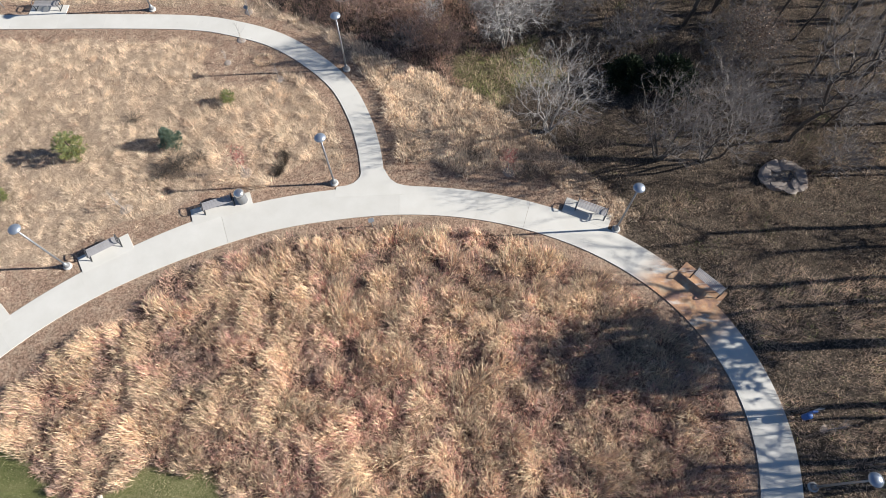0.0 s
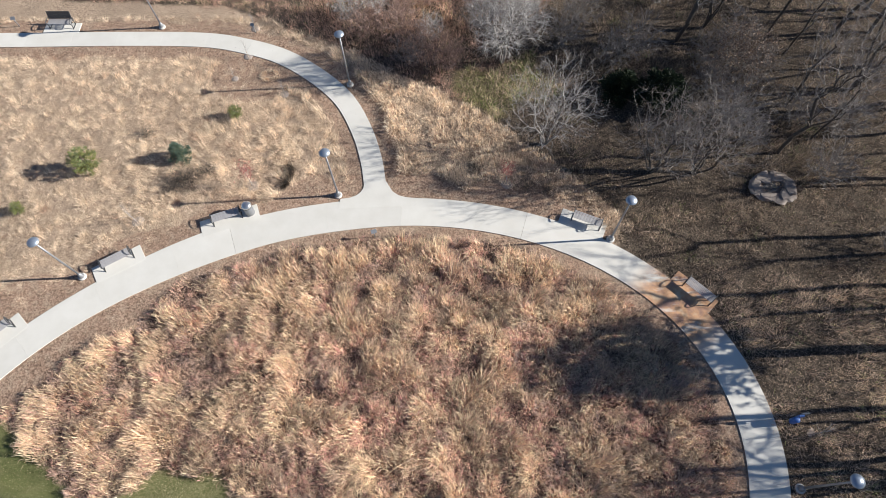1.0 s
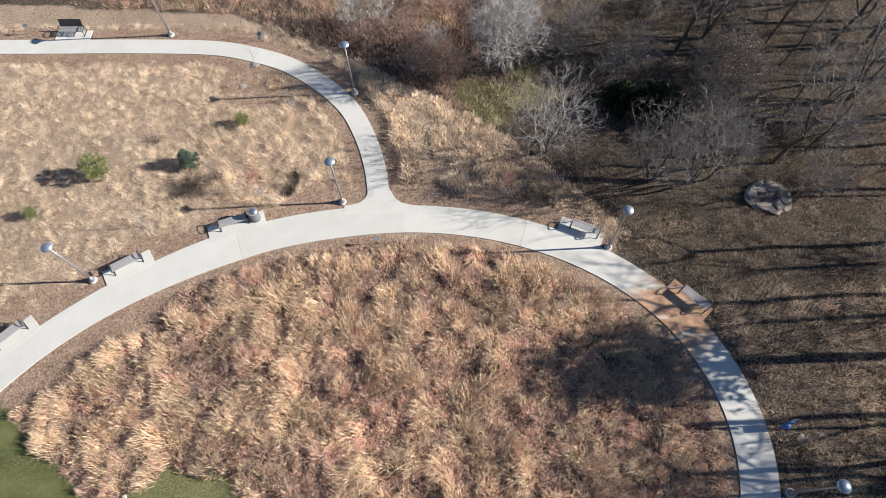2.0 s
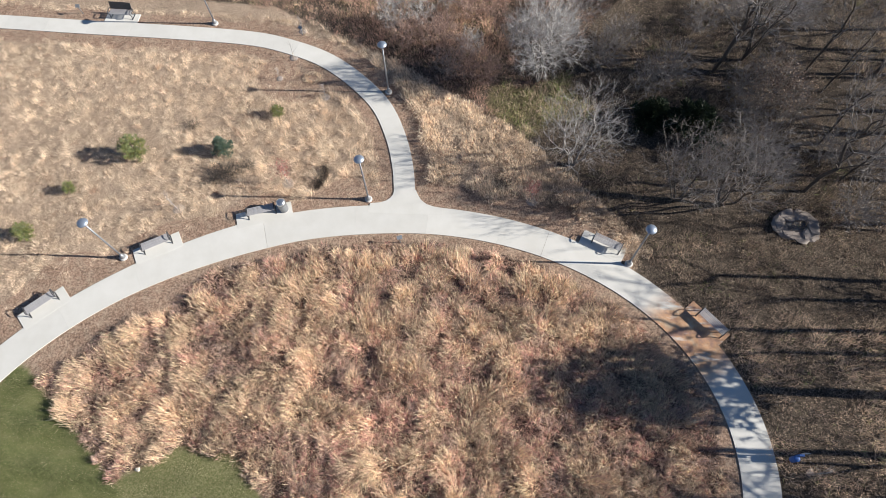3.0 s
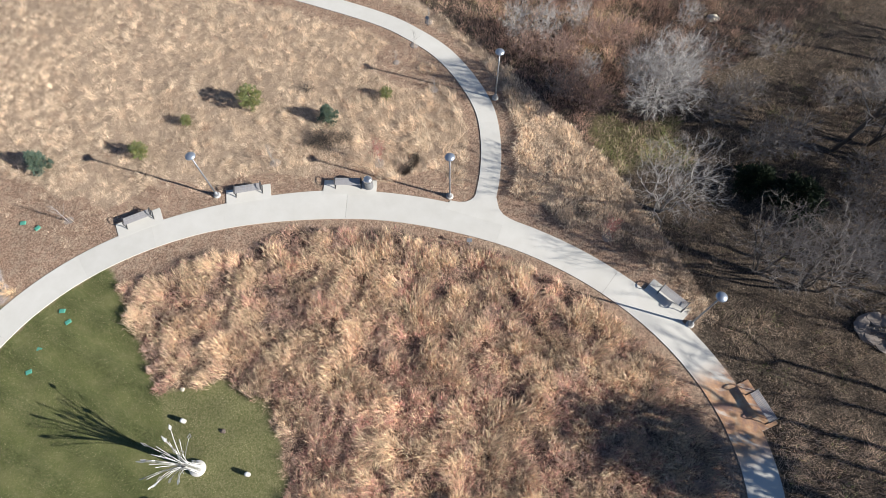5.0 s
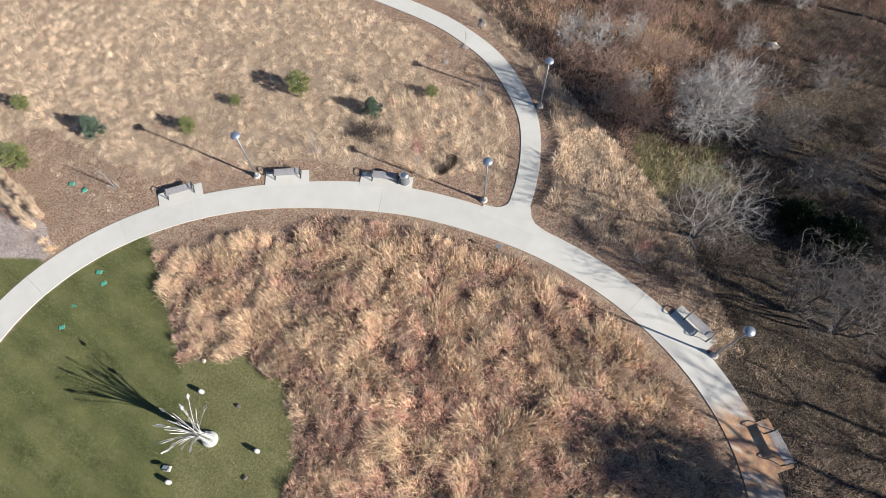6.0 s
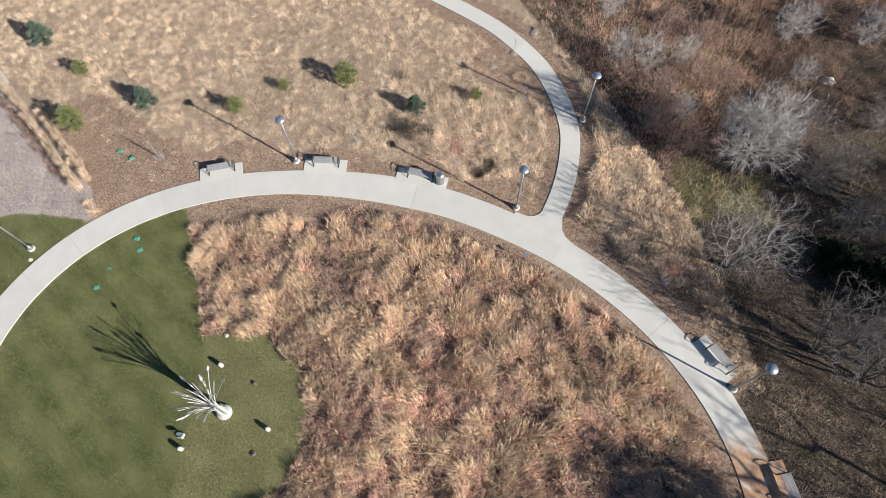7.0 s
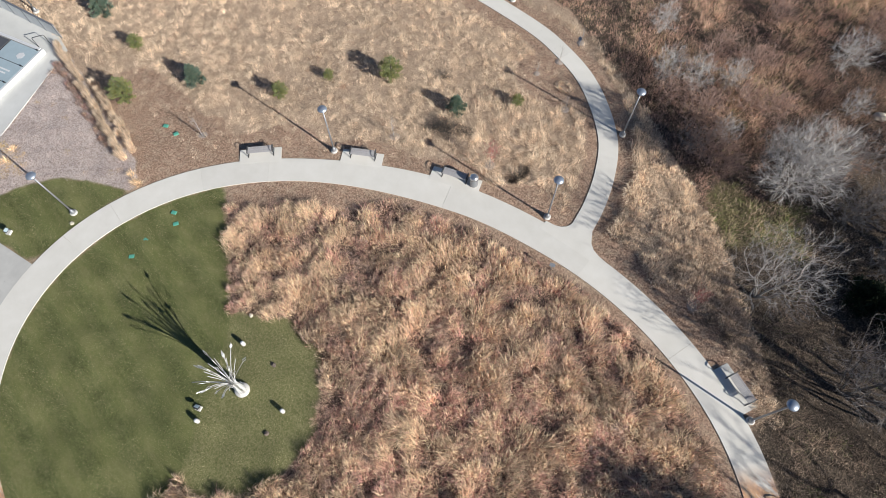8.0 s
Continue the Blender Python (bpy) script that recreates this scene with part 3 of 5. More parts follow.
# ---- path lamps ----
def build_lamp(m):
    b = tagged(empty("street_lamp", m), "tall grey metal lamp with domed hood beside the path", "street lamp", "path lamps")
    part("footing", lathe([(0.24, -0.3), (0.24, 0.07), (0.225, 0.09)], 24), M_FOOT, b, "pale round concrete footing", True)
    part("base_cover", lathe([(0.17, 0.09), (0.17, 0.16), (0.12, 0.30), (0.075, 0.45)], 20), M_STEEL, b, "", True)
    part("pole", lathe([(0.060, 0.45), (0.056, 2.4), (0.046, 4.28)], 14), M_STEEL, b, "", True)
    part("collar", lathe([(0.075, 4.26), (0.085, 4.30), (0.085, 4.36), (0.06, 4.38)], 16), M_STEEL, b, "", True)
    part("globe", lathe([(0.10, 4.38), (0.17, 4.43), (0.185, 4.50), (0.16, 4.55)], 20), M_GLOBE, b, "frosted lens", True)
    part("hood", lathe([(0.305, 4.54), (0.318, 4.555), (0.30, 4.60), (0.22, 4.67), (0.12, 4.71), (0.03, 4.725)], 28), M_HOOD, b, "domed grey hood", True)
    return b


LAMPS = [(-21.69, 12.81), (-7.0, 18.5), (-7.0, 27.55), (9.75, 15.46), (17.52, 1.57), (-31.3, -2.4), (-21.5, 33.1), (-50.2, 6.3)]
lamp = build_lamp(pose(*LAMPS[0], -0.02))
for i, (x, y) in enumerate(LAMPS[1:]):
    copy_thing(lamp, pose(x, y, -0.02, 0, 0, 40 * i))


# ---- grasses ----
def scatter(x0, x1, y0, y1, step, jitter=0.5):
    X, Y = np.meshgrid(np.arange(x0, x1, step), np.arange(y0, y1, step))
    x = X.ravel() + RNG.uniform(-jitter, jitter, X.size) * step
    y = Y.ravel() + RNG.uniform(-jitter, jitter, X.size) * step
    return x, y


def field_noise(x, y, scale, seed=0.0):
    return np.array([noise.noise((a * scale + seed, b * scale - seed, seed)) for a, b in zip(x, y)])


def blades(name, x, y, height, width, lean_x, lean_y, tone, shade, mat, bent=True):
    """Blades of grass: each one stands at x, y, and leans over by that many metres at its tip."""
    n = len(x)
    z = rough_ground(x, y, clearance(x, y)) - 0.01
    a = np.arctan2(lean_y, lean_x) + np.pi / 2 + RNG.normal(0, 0.6, n)
    sx, sy = np.cos(a) * width / 2, np.sin(a) * width / 2
    over = np.hypot(lean_x, lean_y)
    top = np.sqrt(np.maximum(height ** 2 - over ** 2, (0.25 * height) ** 2))
    base_l, base_r = np.stack([x - sx, y - sy, z], 1), np.stack([x + sx, y + sy, z], 1)
    tip = np.stack([x + lean_x, y + lean_y, z + top], 1)
    if bent:
        mx, my, mz = x + 0.32 * lean_x, y + 0.32 * lean_y, z + 0.66 * top
        mid_l, mid_r = np.stack([mx - 0.8 * sx, my - 0.8 * sy, mz], 1), np.stack([mx + 0.8 * sx, my + 0.8 * sy, mz], 1)
        v = np.stack([base_l, base_r, mid_r, mid_l, tip], 1).reshape(-1, 3)
        i = 5 * np.arange(n)[:, None]
        t = np.concatenate([i + [0, 1, 2], i + [0, 2, 3], i + [3, 2, 4]])
        k = 5
    else:
        v = np.stack([base_l, base_r, tip], 1).reshape(-1, 3)
        t = 3 * np.arange(n)[:, None] + [0, 1, 2]
        k = 3
    col = np.stack([np.clip(tone, 0, 1), np.clip(shade, 0, 1), np.zeros(n), np.ones(n)], 1)
    return tri_object(name, v, t, mat, None, np.repeat(col, k, 0))


def tufts(name, cx, cy, count, spread, height, width, lean, fan, tone, shade, mat, bent=True, tone_var=0.06, wind=None, stray=0.16, uneven=0.26):
    """Clumps of blades: each clump has its own height, lean and tone."""
    n = len(cx)
    idx = np.repeat(np.arange(n), count)
    m = len(idx)
    a, r = RNG.uniform(0, 2 * np.pi, m), spread * np.sqrt(RNG.uniform(0, 1, m))
    ox, oy = np.cos(a) * r, np.sin(a) * r
    if wind is None:
        wind = RNG.uniform(0, 2 * np.pi, n)
    amount = lean * RNG.uniform(0.3, 1.25, n)
    size = RNG.uniform(0.7, 1.2, n)
    h = (height if np.ndim(height) == 0 else height[idx]) * size[idx] * RNG.uniform(0.55, 1.1, m)
    fx, fy = ox / spread * fan + RNG.normal(0, stray, m), oy / spread * fan + RNG.normal(0, stray, m)
    lx, ly = h * (np.cos(wind)[idx] * amount[idx] + fx), h * (np.sin(wind)[idx] * amount[idx] + fy)
    big = np.maximum(np.hypot(lx, ly) / (0.92 * h), 1)
    return blades(name, cx[idx] + ox, cy[idx] + oy, h, width * RNG.uniform(0.7, 1.3, m), lx / big, ly / big,
                  tone[idx] + RNG.normal(0, tone_var, m), shade[idx] + RNG.normal(0, uneven, m), mat, bent)


def bunches(name, cx, cy, count, radius, height, width, wind, blow, tone, shade, mat, tone_var=0.1, root=0.9, tangle=1.1):
    """Bunch grass: arching blades that rise close together, fan out, blow over with the wind and droop at their tips."""
    n = len(cx)
    idx = np.repeat(np.arange(n), count)
    m = len(idx)
    a, u = RNG.uniform(0, 2 * np.pi, m), np.sqrt(RNG.uniform(0, 1, m))
    x, y = cx[idx] + root * radius[idx] * u * np.cos(a), cy[idx] + root * radius[idx] * u * np.sin(a)
    h = height[idx] * RNG.uniform(0.45, 1.1, m) * (1.1 - 0.4 * u)
    a2 = a + RNG.normal(0, tangle, m)
    blown = wind[idx] + RNG.normal(0, 0.5 * tangle, m)
    reach = radius[idx] * RNG.uniform(0.1, 0.95, m)
    over = blow[idx] * h * RNG.uniform(0.4, 1.3, m)
    dx = reach * np.cos(a2) + over * np.cos(blown) + RNG.normal(0, 0.06, m)
    dy = reach * np.sin(a2) + over * np.sin(blown) + RNG.normal(0, 0.06, m)
    d = np.hypot(dx, dy) + 1e-6
    z = rough_ground(x, y, clearance(x, y)) - 0.01
    tip_z = h * np.clip(1.12 - 0.62 * d / h, 0.25, 1.0)
    w = width * RNG.uniform(0.7, 1.3, m)
    b = np.arctan2(dx, -dy) + RNG.normal(0, 0.5, m)
    sx, sy = np.cos(b) * w / 2, np.sin(b) * w / 2
    mx, my, mz = x + 0.42 * dx, y + 0.42 * dy, z + 0.80 * h
    v = np.stack([np.stack([x - sx, y - sy, z], 1), np.stack([x + sx, y + sy, z], 1), np.stack([mx + sx, my + sy, mz], 1),
                  np.stack([mx - sx, my - sy, mz], 1), np.stack([x + dx, y + dy, z + tip_z], 1)], 1).reshape(-1, 3)
    i = 5 * np.arange(m)[:, None]
    t = np.concatenate([i + [0, 1, 2], i + [0, 2, 3], i + [3, 2, 4]])
    col = np.stack([np.clip(tone[idx] + RNG.normal(0, tone_var, m), 0, 1), np.clip(shade[idx] + RNG.normal(0, 0.27, m), 0, 1), np.zeros(m), np.ones(m)], 1)
    return tri_object(name, v, t, mat, None, np.repeat(col, 5, 0))


def meadow_grass():
    """A low matted layer of rust and brown stems, with straw bunches that have blown over it."""
    x, y = scatter(-27, 17.5, -16, 17.5, 0.36)
    keep = zones(x, y)["meadow"]
    x, y = x[keep], y[keep]
    n = len(x)
    n2 = field_noise(x, y, 0.85, 8.7)
    mid = np.exp(-(((x + 2.0) / 9) ** 2 + ((y - 3) / 7) ** 2))
    tone = np.where(RNG.uniform(0, 1, n) < 0.25 + 0.45 * mid, RNG.uniform(0.92, 1.0, n), RNG.uniform(0.05, 0.5, n))
    wind = 2.3 + 3.2 * field_noise(x, y, 0.3, 1.3) + RNG.normal(0, 1.25, n)
    ob = tufts("prairie_stems", x, y, 46, 0.29, 0.34 + 0.14 * n2, 0.019, 0.5, 0.5, tone, 0.52 + 0.3 * n2, M_MEADOW, False, 0.13, wind, 0.45)
    tagged(ob, "low matted brown and rust stems among the prairie grass", "grass", kind="stuff")
    x, y = scatter(-27, 17.5, -16, 17.5, 0.43)
    hollow = field_noise(x, y, 0.62, 12.5) + 0.55 * field_noise(x, y, 1.5, 31.0) < -0.34
    z = zones(x, y)
    keep = z["meadow"] & (z["in"] > 1.15) & ~hollow
    x, y = x[keep], y[keep]
    n = len(x)
    n1, n2, n3 = field_noise(x, y, 0.30, 3.1), field_noise(x, y, 0.85, 8.7), field_noise(x, y, 0.16, 5.2)
    mid = np.exp(-(((x + 2.0) / 9) ** 2 + ((y - 3) / 7) ** 2))
    low = 0.75 * n1 + 0.55 * n2 + RNG.normal(0, 0.22, n) - 0.22 * mid < -0.10
    tone = np.where(low, np.where(RNG.uniform(0, 1, n) < 0.34 + 0.5 * mid, RNG.uniform(0.92, 1.0, n), RNG.uniform(0.15, 0.48, n)), RNG.uniform(0.46, 0.82, n))
    east = np.clip((x - 6) / 9, 0, 1)
    tone = np.where(RNG.uniform(0, 1, n) < 0.15 * east, RNG.uniform(0.1, 0.4, n), tone)
    height = np.clip(np.where(low, 0.48, 0.68) + 0.20 * n3 + 0.48 * n2 + RNG.normal(0, 0.10, n), 0.2, 1.15)
    wind = 2.3 + 4.2 * field_noise(x, y, 0.33, 1.3) + RNG.normal(0, 0.55, n)
    ob = bunches("prairie_grass", x, y, 84, 0.40 * (0.6 + 0.7 * height) * RNG.uniform(0.7, 1.25, n), height, 0.0185, wind, RNG.uniform(0.15, 0.9, n), tone,
                 0.58 + 0.20 * n2 + RNG.normal(0, 0.10, n), M_MEADOW, 0.15)
    tagged(ob, "tall dry prairie grass in straw, rust and brown clumps", "grass", kind="stuff")


def field_grass():
    x, y = scatter(-56, -4, 6, 34, 0.31)
    z = zones(x, y)
    thin = z["mulch"] & (z["out"] > 0.8) & (z["north"] > 0.8) & (RNG.uniform(0, 1, len(x)) < 0.2) & (z["in"] < 0)
    keep = (z["field"] & (RNG.uniform(0, 1, len(x)) < 0.94)) | thin
    x, y, thin = x[keep], y[keep], thin[keep]
    n = len(x)
    n1, n2, n4 = field_noise(x, y, 0.4, 2.2), field_noise(0.8 * x, 1.25 * y, 2.2, 6.1) + 0.5 * field_noise(x, y, 0.9, 14.1), field_noise(x, y, 0.16, 9.6)
    lush = np.clip((x + 22) / 9, 0, 1)
    tone = np.clip(0.66 + 0.2 * n1 + 0.22 * n2 + RNG.normal(0, 0.08, n), 0.1, 0.93)
    tone = np.where(RNG.uniform(0, 1, n) < 0.04, 1.0, tone)
    height = np.clip(0.19 + 0.10 * n1 + 0.62 * np.maximum(n2 - 0.05, 0) * (1 + 0.6 * lush) + 0.14 * lush + RNG.normal(0, 0.04, n), 0.07, 0.85)
    height = np.where(n2 < -0.30, 0.08, height)
    height = np.where(thin, 0.16, height)
    wind = 2.6 + 2.4 * field_noise(x, y, 0.3, 4.4) + RNG.normal(0, 0.7, n)
    ob = tufts("field_grass", x, y, 42, 0.22, height, 0.0145, 0.6, 0.35, tone, 0.62 + 0.22 * n2 + 0.2 * n4, M_FIELD, False, 0.08, wind, 0.45, 0.24)
    tagged(ob, "short dry tan field grass lying in tufts", "grass", kind="stuff")


def corner_grass():
    x, y = scatter(-9, 18, 14, 33, 0.36)
    z = zones(x, y)
    keep = z["corner"]
    rim = np.exp(-((np.minimum(z["north"] - 1.2, z["out"] - 1.7)[keep]) / 0.6) ** 2)
    x, y = x[keep], y[keep]
    n = len(x)
    n1, n2 = field_noise(x, y, 0.4, 9.2), field_noise(x, y, 1.0, 3.3)
    scrub = 0.6 * np.clip((x - 2.0 - 0.35 * (y - 20) + 1.2 * n1) / 2.4, 0, 1)
    tone = np.where(RNG.uniform(0, 1, n) < scrub, RNG.uniform(0.2, 0.6, n), 0.72 + 0.25 * n2 + RNG.normal(0, 0.08, n))
    swath = np.exp(-(((x - 0.4 * (28 - y) + 3.6)) / 1.3) ** 2) * (y > 20)
    height = np.clip(0.44 - 0.16 * scrub + 0.26 * n2 + 0.30 * rim * (x < 1) - 0.25 * swath, 0.12, 0.9)
    wind = 2.9 + 2.0 * n1 + RNG.normal(0, 0.6, n)
    ob = bunches("corner_grass", x, y, 40, 0.22 + 0.26 * height, height, 0.020, wind, RNG.uniform(0.2, 0.9, n), np.clip(tone, 0, 0.93), 0.72 + 0.3 * n2, M_FIELD, 0.09)
    tagged(ob, "tan dry grass between the narrow path and the brush", "grass", kind="stuff")


def thicket():
    x, y = scatter(-30, 24, 24, 62, 0.5)
    z = zones(x, y)
    keep = (z["thicket"] | (z["wood"] & (x < -12))) & (RNG.uniform(0, 1, len(x)) < 0.9)
    x, y = x[keep], y[keep]
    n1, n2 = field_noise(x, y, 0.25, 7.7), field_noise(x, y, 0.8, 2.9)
    # tone and brightness rise westwards, painting the brush edge as if sunlit
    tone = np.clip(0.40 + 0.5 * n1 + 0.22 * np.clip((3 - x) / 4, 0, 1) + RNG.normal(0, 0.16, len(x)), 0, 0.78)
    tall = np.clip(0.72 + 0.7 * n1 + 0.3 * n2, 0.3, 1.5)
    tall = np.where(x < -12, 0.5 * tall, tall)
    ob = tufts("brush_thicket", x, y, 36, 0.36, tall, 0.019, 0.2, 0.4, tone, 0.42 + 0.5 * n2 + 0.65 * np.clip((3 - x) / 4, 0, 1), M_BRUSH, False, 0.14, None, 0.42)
    idx = np.repeat(np.arange(len(x)), 6)
    n = len(idx)
    c = np.stack([x[idx] + RNG.normal(0, 0.25, n), y[idx] + RNG.normal(0, 0.25, n), tall[idx] * RNG.uniform(0.35, 1.05, n)], 1)
    e1, e2 = RNG.normal(0, 1, (n, 3)), RNG.normal(0, 1, (n, 3))
    e1 *= RNG.uniform(0.025, 0.055, n)[:, None] / np.linalg.norm(e1, axis=1, keepdims=True)
    e2 *= 0.03 / np.linalg.norm(e2, axis=1, keepdims=True)
    i = 4 * np.arange(n)[:, None]
    col = np.stack([np.clip(tone[idx] + RNG.normal(0.12, 0.15, n), 0, 0.85), RNG.uniform(0.15, 0.9, n), np.zeros(n), np.ones(n)], 1)
    seed = tri_object("seed_heads", np.stack([c + e1, c + e2, c - e1, c - e2], 1).reshape(-1, 3), np.concatenate([i + [0, 1, 2], i + [0, 2, 3]]), M_BRUSH, None, np.repeat(col, 4, 0))
    tagged(seed, "dry seed heads and curled leaves on the brush", "brush", kind="stuff")
    tagged(ob, "reddish brown dead brush and tall weeds at the woods' edge", "brush", kind="stuff")


def wood_floor():
    x, y = scatter(1, 40, -12, 50, 0.44)
    z = zones(x, y)
    keep = z["wood"] & ~z["thicket"] & (RNG.uniform(0, 1, len(x)) < 0.75)
    under = z["under"][keep]
    x, y = x[keep], y[keep]
    n1, n2 = field_noise(x, y, 0.3, 1.7), field_noise(x, y, 0.9, 4.9)
    near = ((x < 27) & (y < 24)) | under
    tone = np.where(under | (RNG.uniform(0, 1, len(x)) < 0.03), RNG.uniform(0.86, 1.0, len(x)), np.clip(0.5 + 0.6 * n1 + 0.45 * n2 + RNG.normal(0, 0.16, len(x)), 0.0, 0.68))
    tall = np.where(under, 0.55 + 0.3 * n2, np.clip(0.34 + 0.45 * n1 + 0.4 * n2, 0.08, 0.9))
    tone = np.where(under & (RNG.uniform(0, 1, len(x)) < 0.45), RNG.uniform(0.6, 0.9, len(x)), tone)
    # brightness drops north of y 13: woodland shade put into the blades' colour
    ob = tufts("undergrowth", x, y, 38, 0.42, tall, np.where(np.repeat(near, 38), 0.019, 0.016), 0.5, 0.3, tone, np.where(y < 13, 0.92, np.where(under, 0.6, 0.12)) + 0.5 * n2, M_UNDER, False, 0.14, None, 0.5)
    tagged(ob, "low dull undergrowth and weeds on the woodland floor", "undergrowth", kind="stuff")


def fallen_leaves():
    x, y = scatter(-40, 40, -10, 50, 0.17)
    z = zones(x, y)
    keep = ((z["wood"] & ~z["thicket"] & (x > 0)) | (z["mulch"] & (RNG.uniform(0, 1, len(x)) < 0.8))) & (RNG.uniform(0, 1, len(x)) < np.where(z["wood"], 0.42, 0.62))
    keep &= ~((z["mulch"]) & (y > 40))
    x, y = x[keep], y[keep]
    n = len(x)
    h = rough_ground(x, y, clearance(x, y)) + 0.012
    a, s = RNG.uniform(0, 2 * np.pi, n), np.where(zones(x, y)["wood"], RNG.uniform(0.02, 0.058, n), RNG.uniform(0.02, 0.05, n))
    tilt = RNG.normal(0, 0.02, (n, 3))
    c, d = np.cos(a) * s, np.sin(a) * s
    v = np.stack([np.stack([x + c, y + d, h + tilt[:, 0]], 1), np.stack([x - 0.6 * d, y + 0.6 * c, h + tilt[:, 1] + 0.01], 1),
                  np.stack([x - c, y - d, h + tilt[:, 2]], 1), np.stack([x + 0.6 * d, y - 0.6 * c, h + 0.012], 1)], 1).reshape(-1, 3)
    i = 4 * np.arange(n)[:, None]
    col = np.stack([RNG.uniform(0, 1, n), RNG.uniform(0.3, 0.8, n), np.zeros(n), np.ones(n)], 1)
    ob = tri_object("leaf_litter", v, np.concatenate([i + [0, 1, 2], i + [0, 2, 3]]), M_LEAVES, None, np.repeat(col, 4, 0))
    tagged(ob, "curled brown fallen leaves over mulch and woodland floor", "leaves", kind="stuff")


def lawn_blades():
    x, y = scatter(-39, -7, -17, 7, 0.055)
    z = zones(x, y)
    keep = z["lawn"] | (z["olive"] & (RNG.uniform(0, 1, len(x)) < 0.7))
    olive = z["olive"][keep]
    x, y = x[keep], y[keep]
    n = len(x)
    n1 = 0.5 * np.sin(0.9 * x + 1.3 * np.sin(0.6 * y)) * np.sin(0.8 * y + 0.7) + 0.5 * np.sin(2.1 * x - 1.1 * y) * np.sin(1.7 * y + 0.9 * x)
    band = np.tanh(2.5 * np.sin((0.14 * x + 0.99 * y + 0.12 * np.sin(0.7 * x)) * 2 * np.pi / 2.1))
    tone = np.where(olive, 0.72, 0.48 + 0.20 * band) + 0.18 * n1 + 0.34 * np.exp(-(((x + 26.5) / 2.2) ** 2 + ((y - 4.2) / 1.6) ** 2)) + RNG.normal(0, 0.22, n)
    tone = np.where(RNG.uniform(0, 1, n) < np.where(olive, 0.26, 0.11), 0.95, tone)
    a = RNG.normal(0.9, 0.9, n) + np.where(band > 0, 0, np.pi)
    h = RNG.uniform(0.05, 0.09, n)
    ob = blades("lawn_grass", x, y, h, np.full(n, 0.026), 0.65 * h * np.cos(a), 0.65 * h * np.sin(a), tone, 0.55 + 0.2 * n1 + RNG.normal(0, 0.28, n), M_LAWN, False)
    tagged(ob, "short mown green lawn with faint mowing bands", "lawn", kind="stuff")


meadow_grass()
field_grass()
corner_grass()
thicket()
wood_floor()
fallen_leaves()
lawn_blades()


# ---- trees ----
def unit(v):
    return v / np.maximum(np.linalg.norm(v, axis=-1, keepdims=True), 1e-9)


def limbs(P, D, L, R0, R1, K, S, rise, wobble):
    """N tapered, bowed limbs at once: their axis points, and the verts and triangles of their skins."""
    n = len(P)
    s = np.linspace(0, 1, K)
    pts = P[:, None] + D[:, None] * (L[:, None] * s)[..., None]
    pts[..., 2] += rise * (L[:, None] * s ** 2)
    wob = RNG.normal(0, wobble, (n, K, 3)) * L[:, None, None]
    wob[:, 0] = 0
    pts = pts + wob
    ref = np.where(np.abs(D[:, 2:3]) > 0.8, np.array([[1.0, 0.2, 0]]), np.array([[0.1, 0.2, 1.0]]))
    u = unit(np.cross(D, ref))
    v = np.cross(D, u)
    ang = 2 * np.pi * np.arange(S) / S
    rad = R0[:, None] * (1 - s) + R1[:, None] * s
    ring = np.cos(ang)[None, :, None] * u[:, None] + np.sin(ang)[None, :, None] * v[:, None]
    verts = (pts[:, :, None] + rad[:, :, None, None] * ring[:, None]).reshape(-1, 3)
    i = np.arange(n * K * S).reshape(n, K, S)
    a, b = i[:, :-1], i[:, 1:]
    a2, b2 = np.roll(a, -1, 2), np.roll(b, -1, 2)
    tris = np.concatenate([np.stack([a, a2, b2], -1).reshape(-1, 3), np.stack([a, b2, b], -1).reshape(-1, 3)])
    return pts, verts, tris


def gather(parts):
    v, t, at = [], [], 0
    for verts, tris in parts:
        v.append(verts)
        t.append(tris + at)
        at += len(verts)
    return np.concatenate(v), np.concatenate(t)


def grow(targets, start, balance):
    """Joins each target to the nearest wood, weighing the way back to the root: the parent of each node, and how many tips it carries."""
    order = np.argsort(np.linalg.norm(targets - start[0], axis=1))
    nodes = np.concatenate([start, targets[order]])
    n, k = len(nodes), len(start)
    parent, way = np.zeros(n, int), np.zeros(n)
    for i in range(1, n):
        d = np.linalg.norm(nodes[:i] - nodes[i], axis=1)
        if i < k:
            parent[i] = i - 1 if i % STEM_NODES != 1 else 0
        else:
            parent[i] = np.argmin(d + balance * way[:i] + 9 * (np.arange(i) == 0))
        way[i] = way[parent[i]] + d[parent[i]]
    load = np.ones(n)
    for i in range(n - 1, 0, -1):
        load[parent[i]] += load[i]
    return nodes, parent, load


STEM_NODES = 4


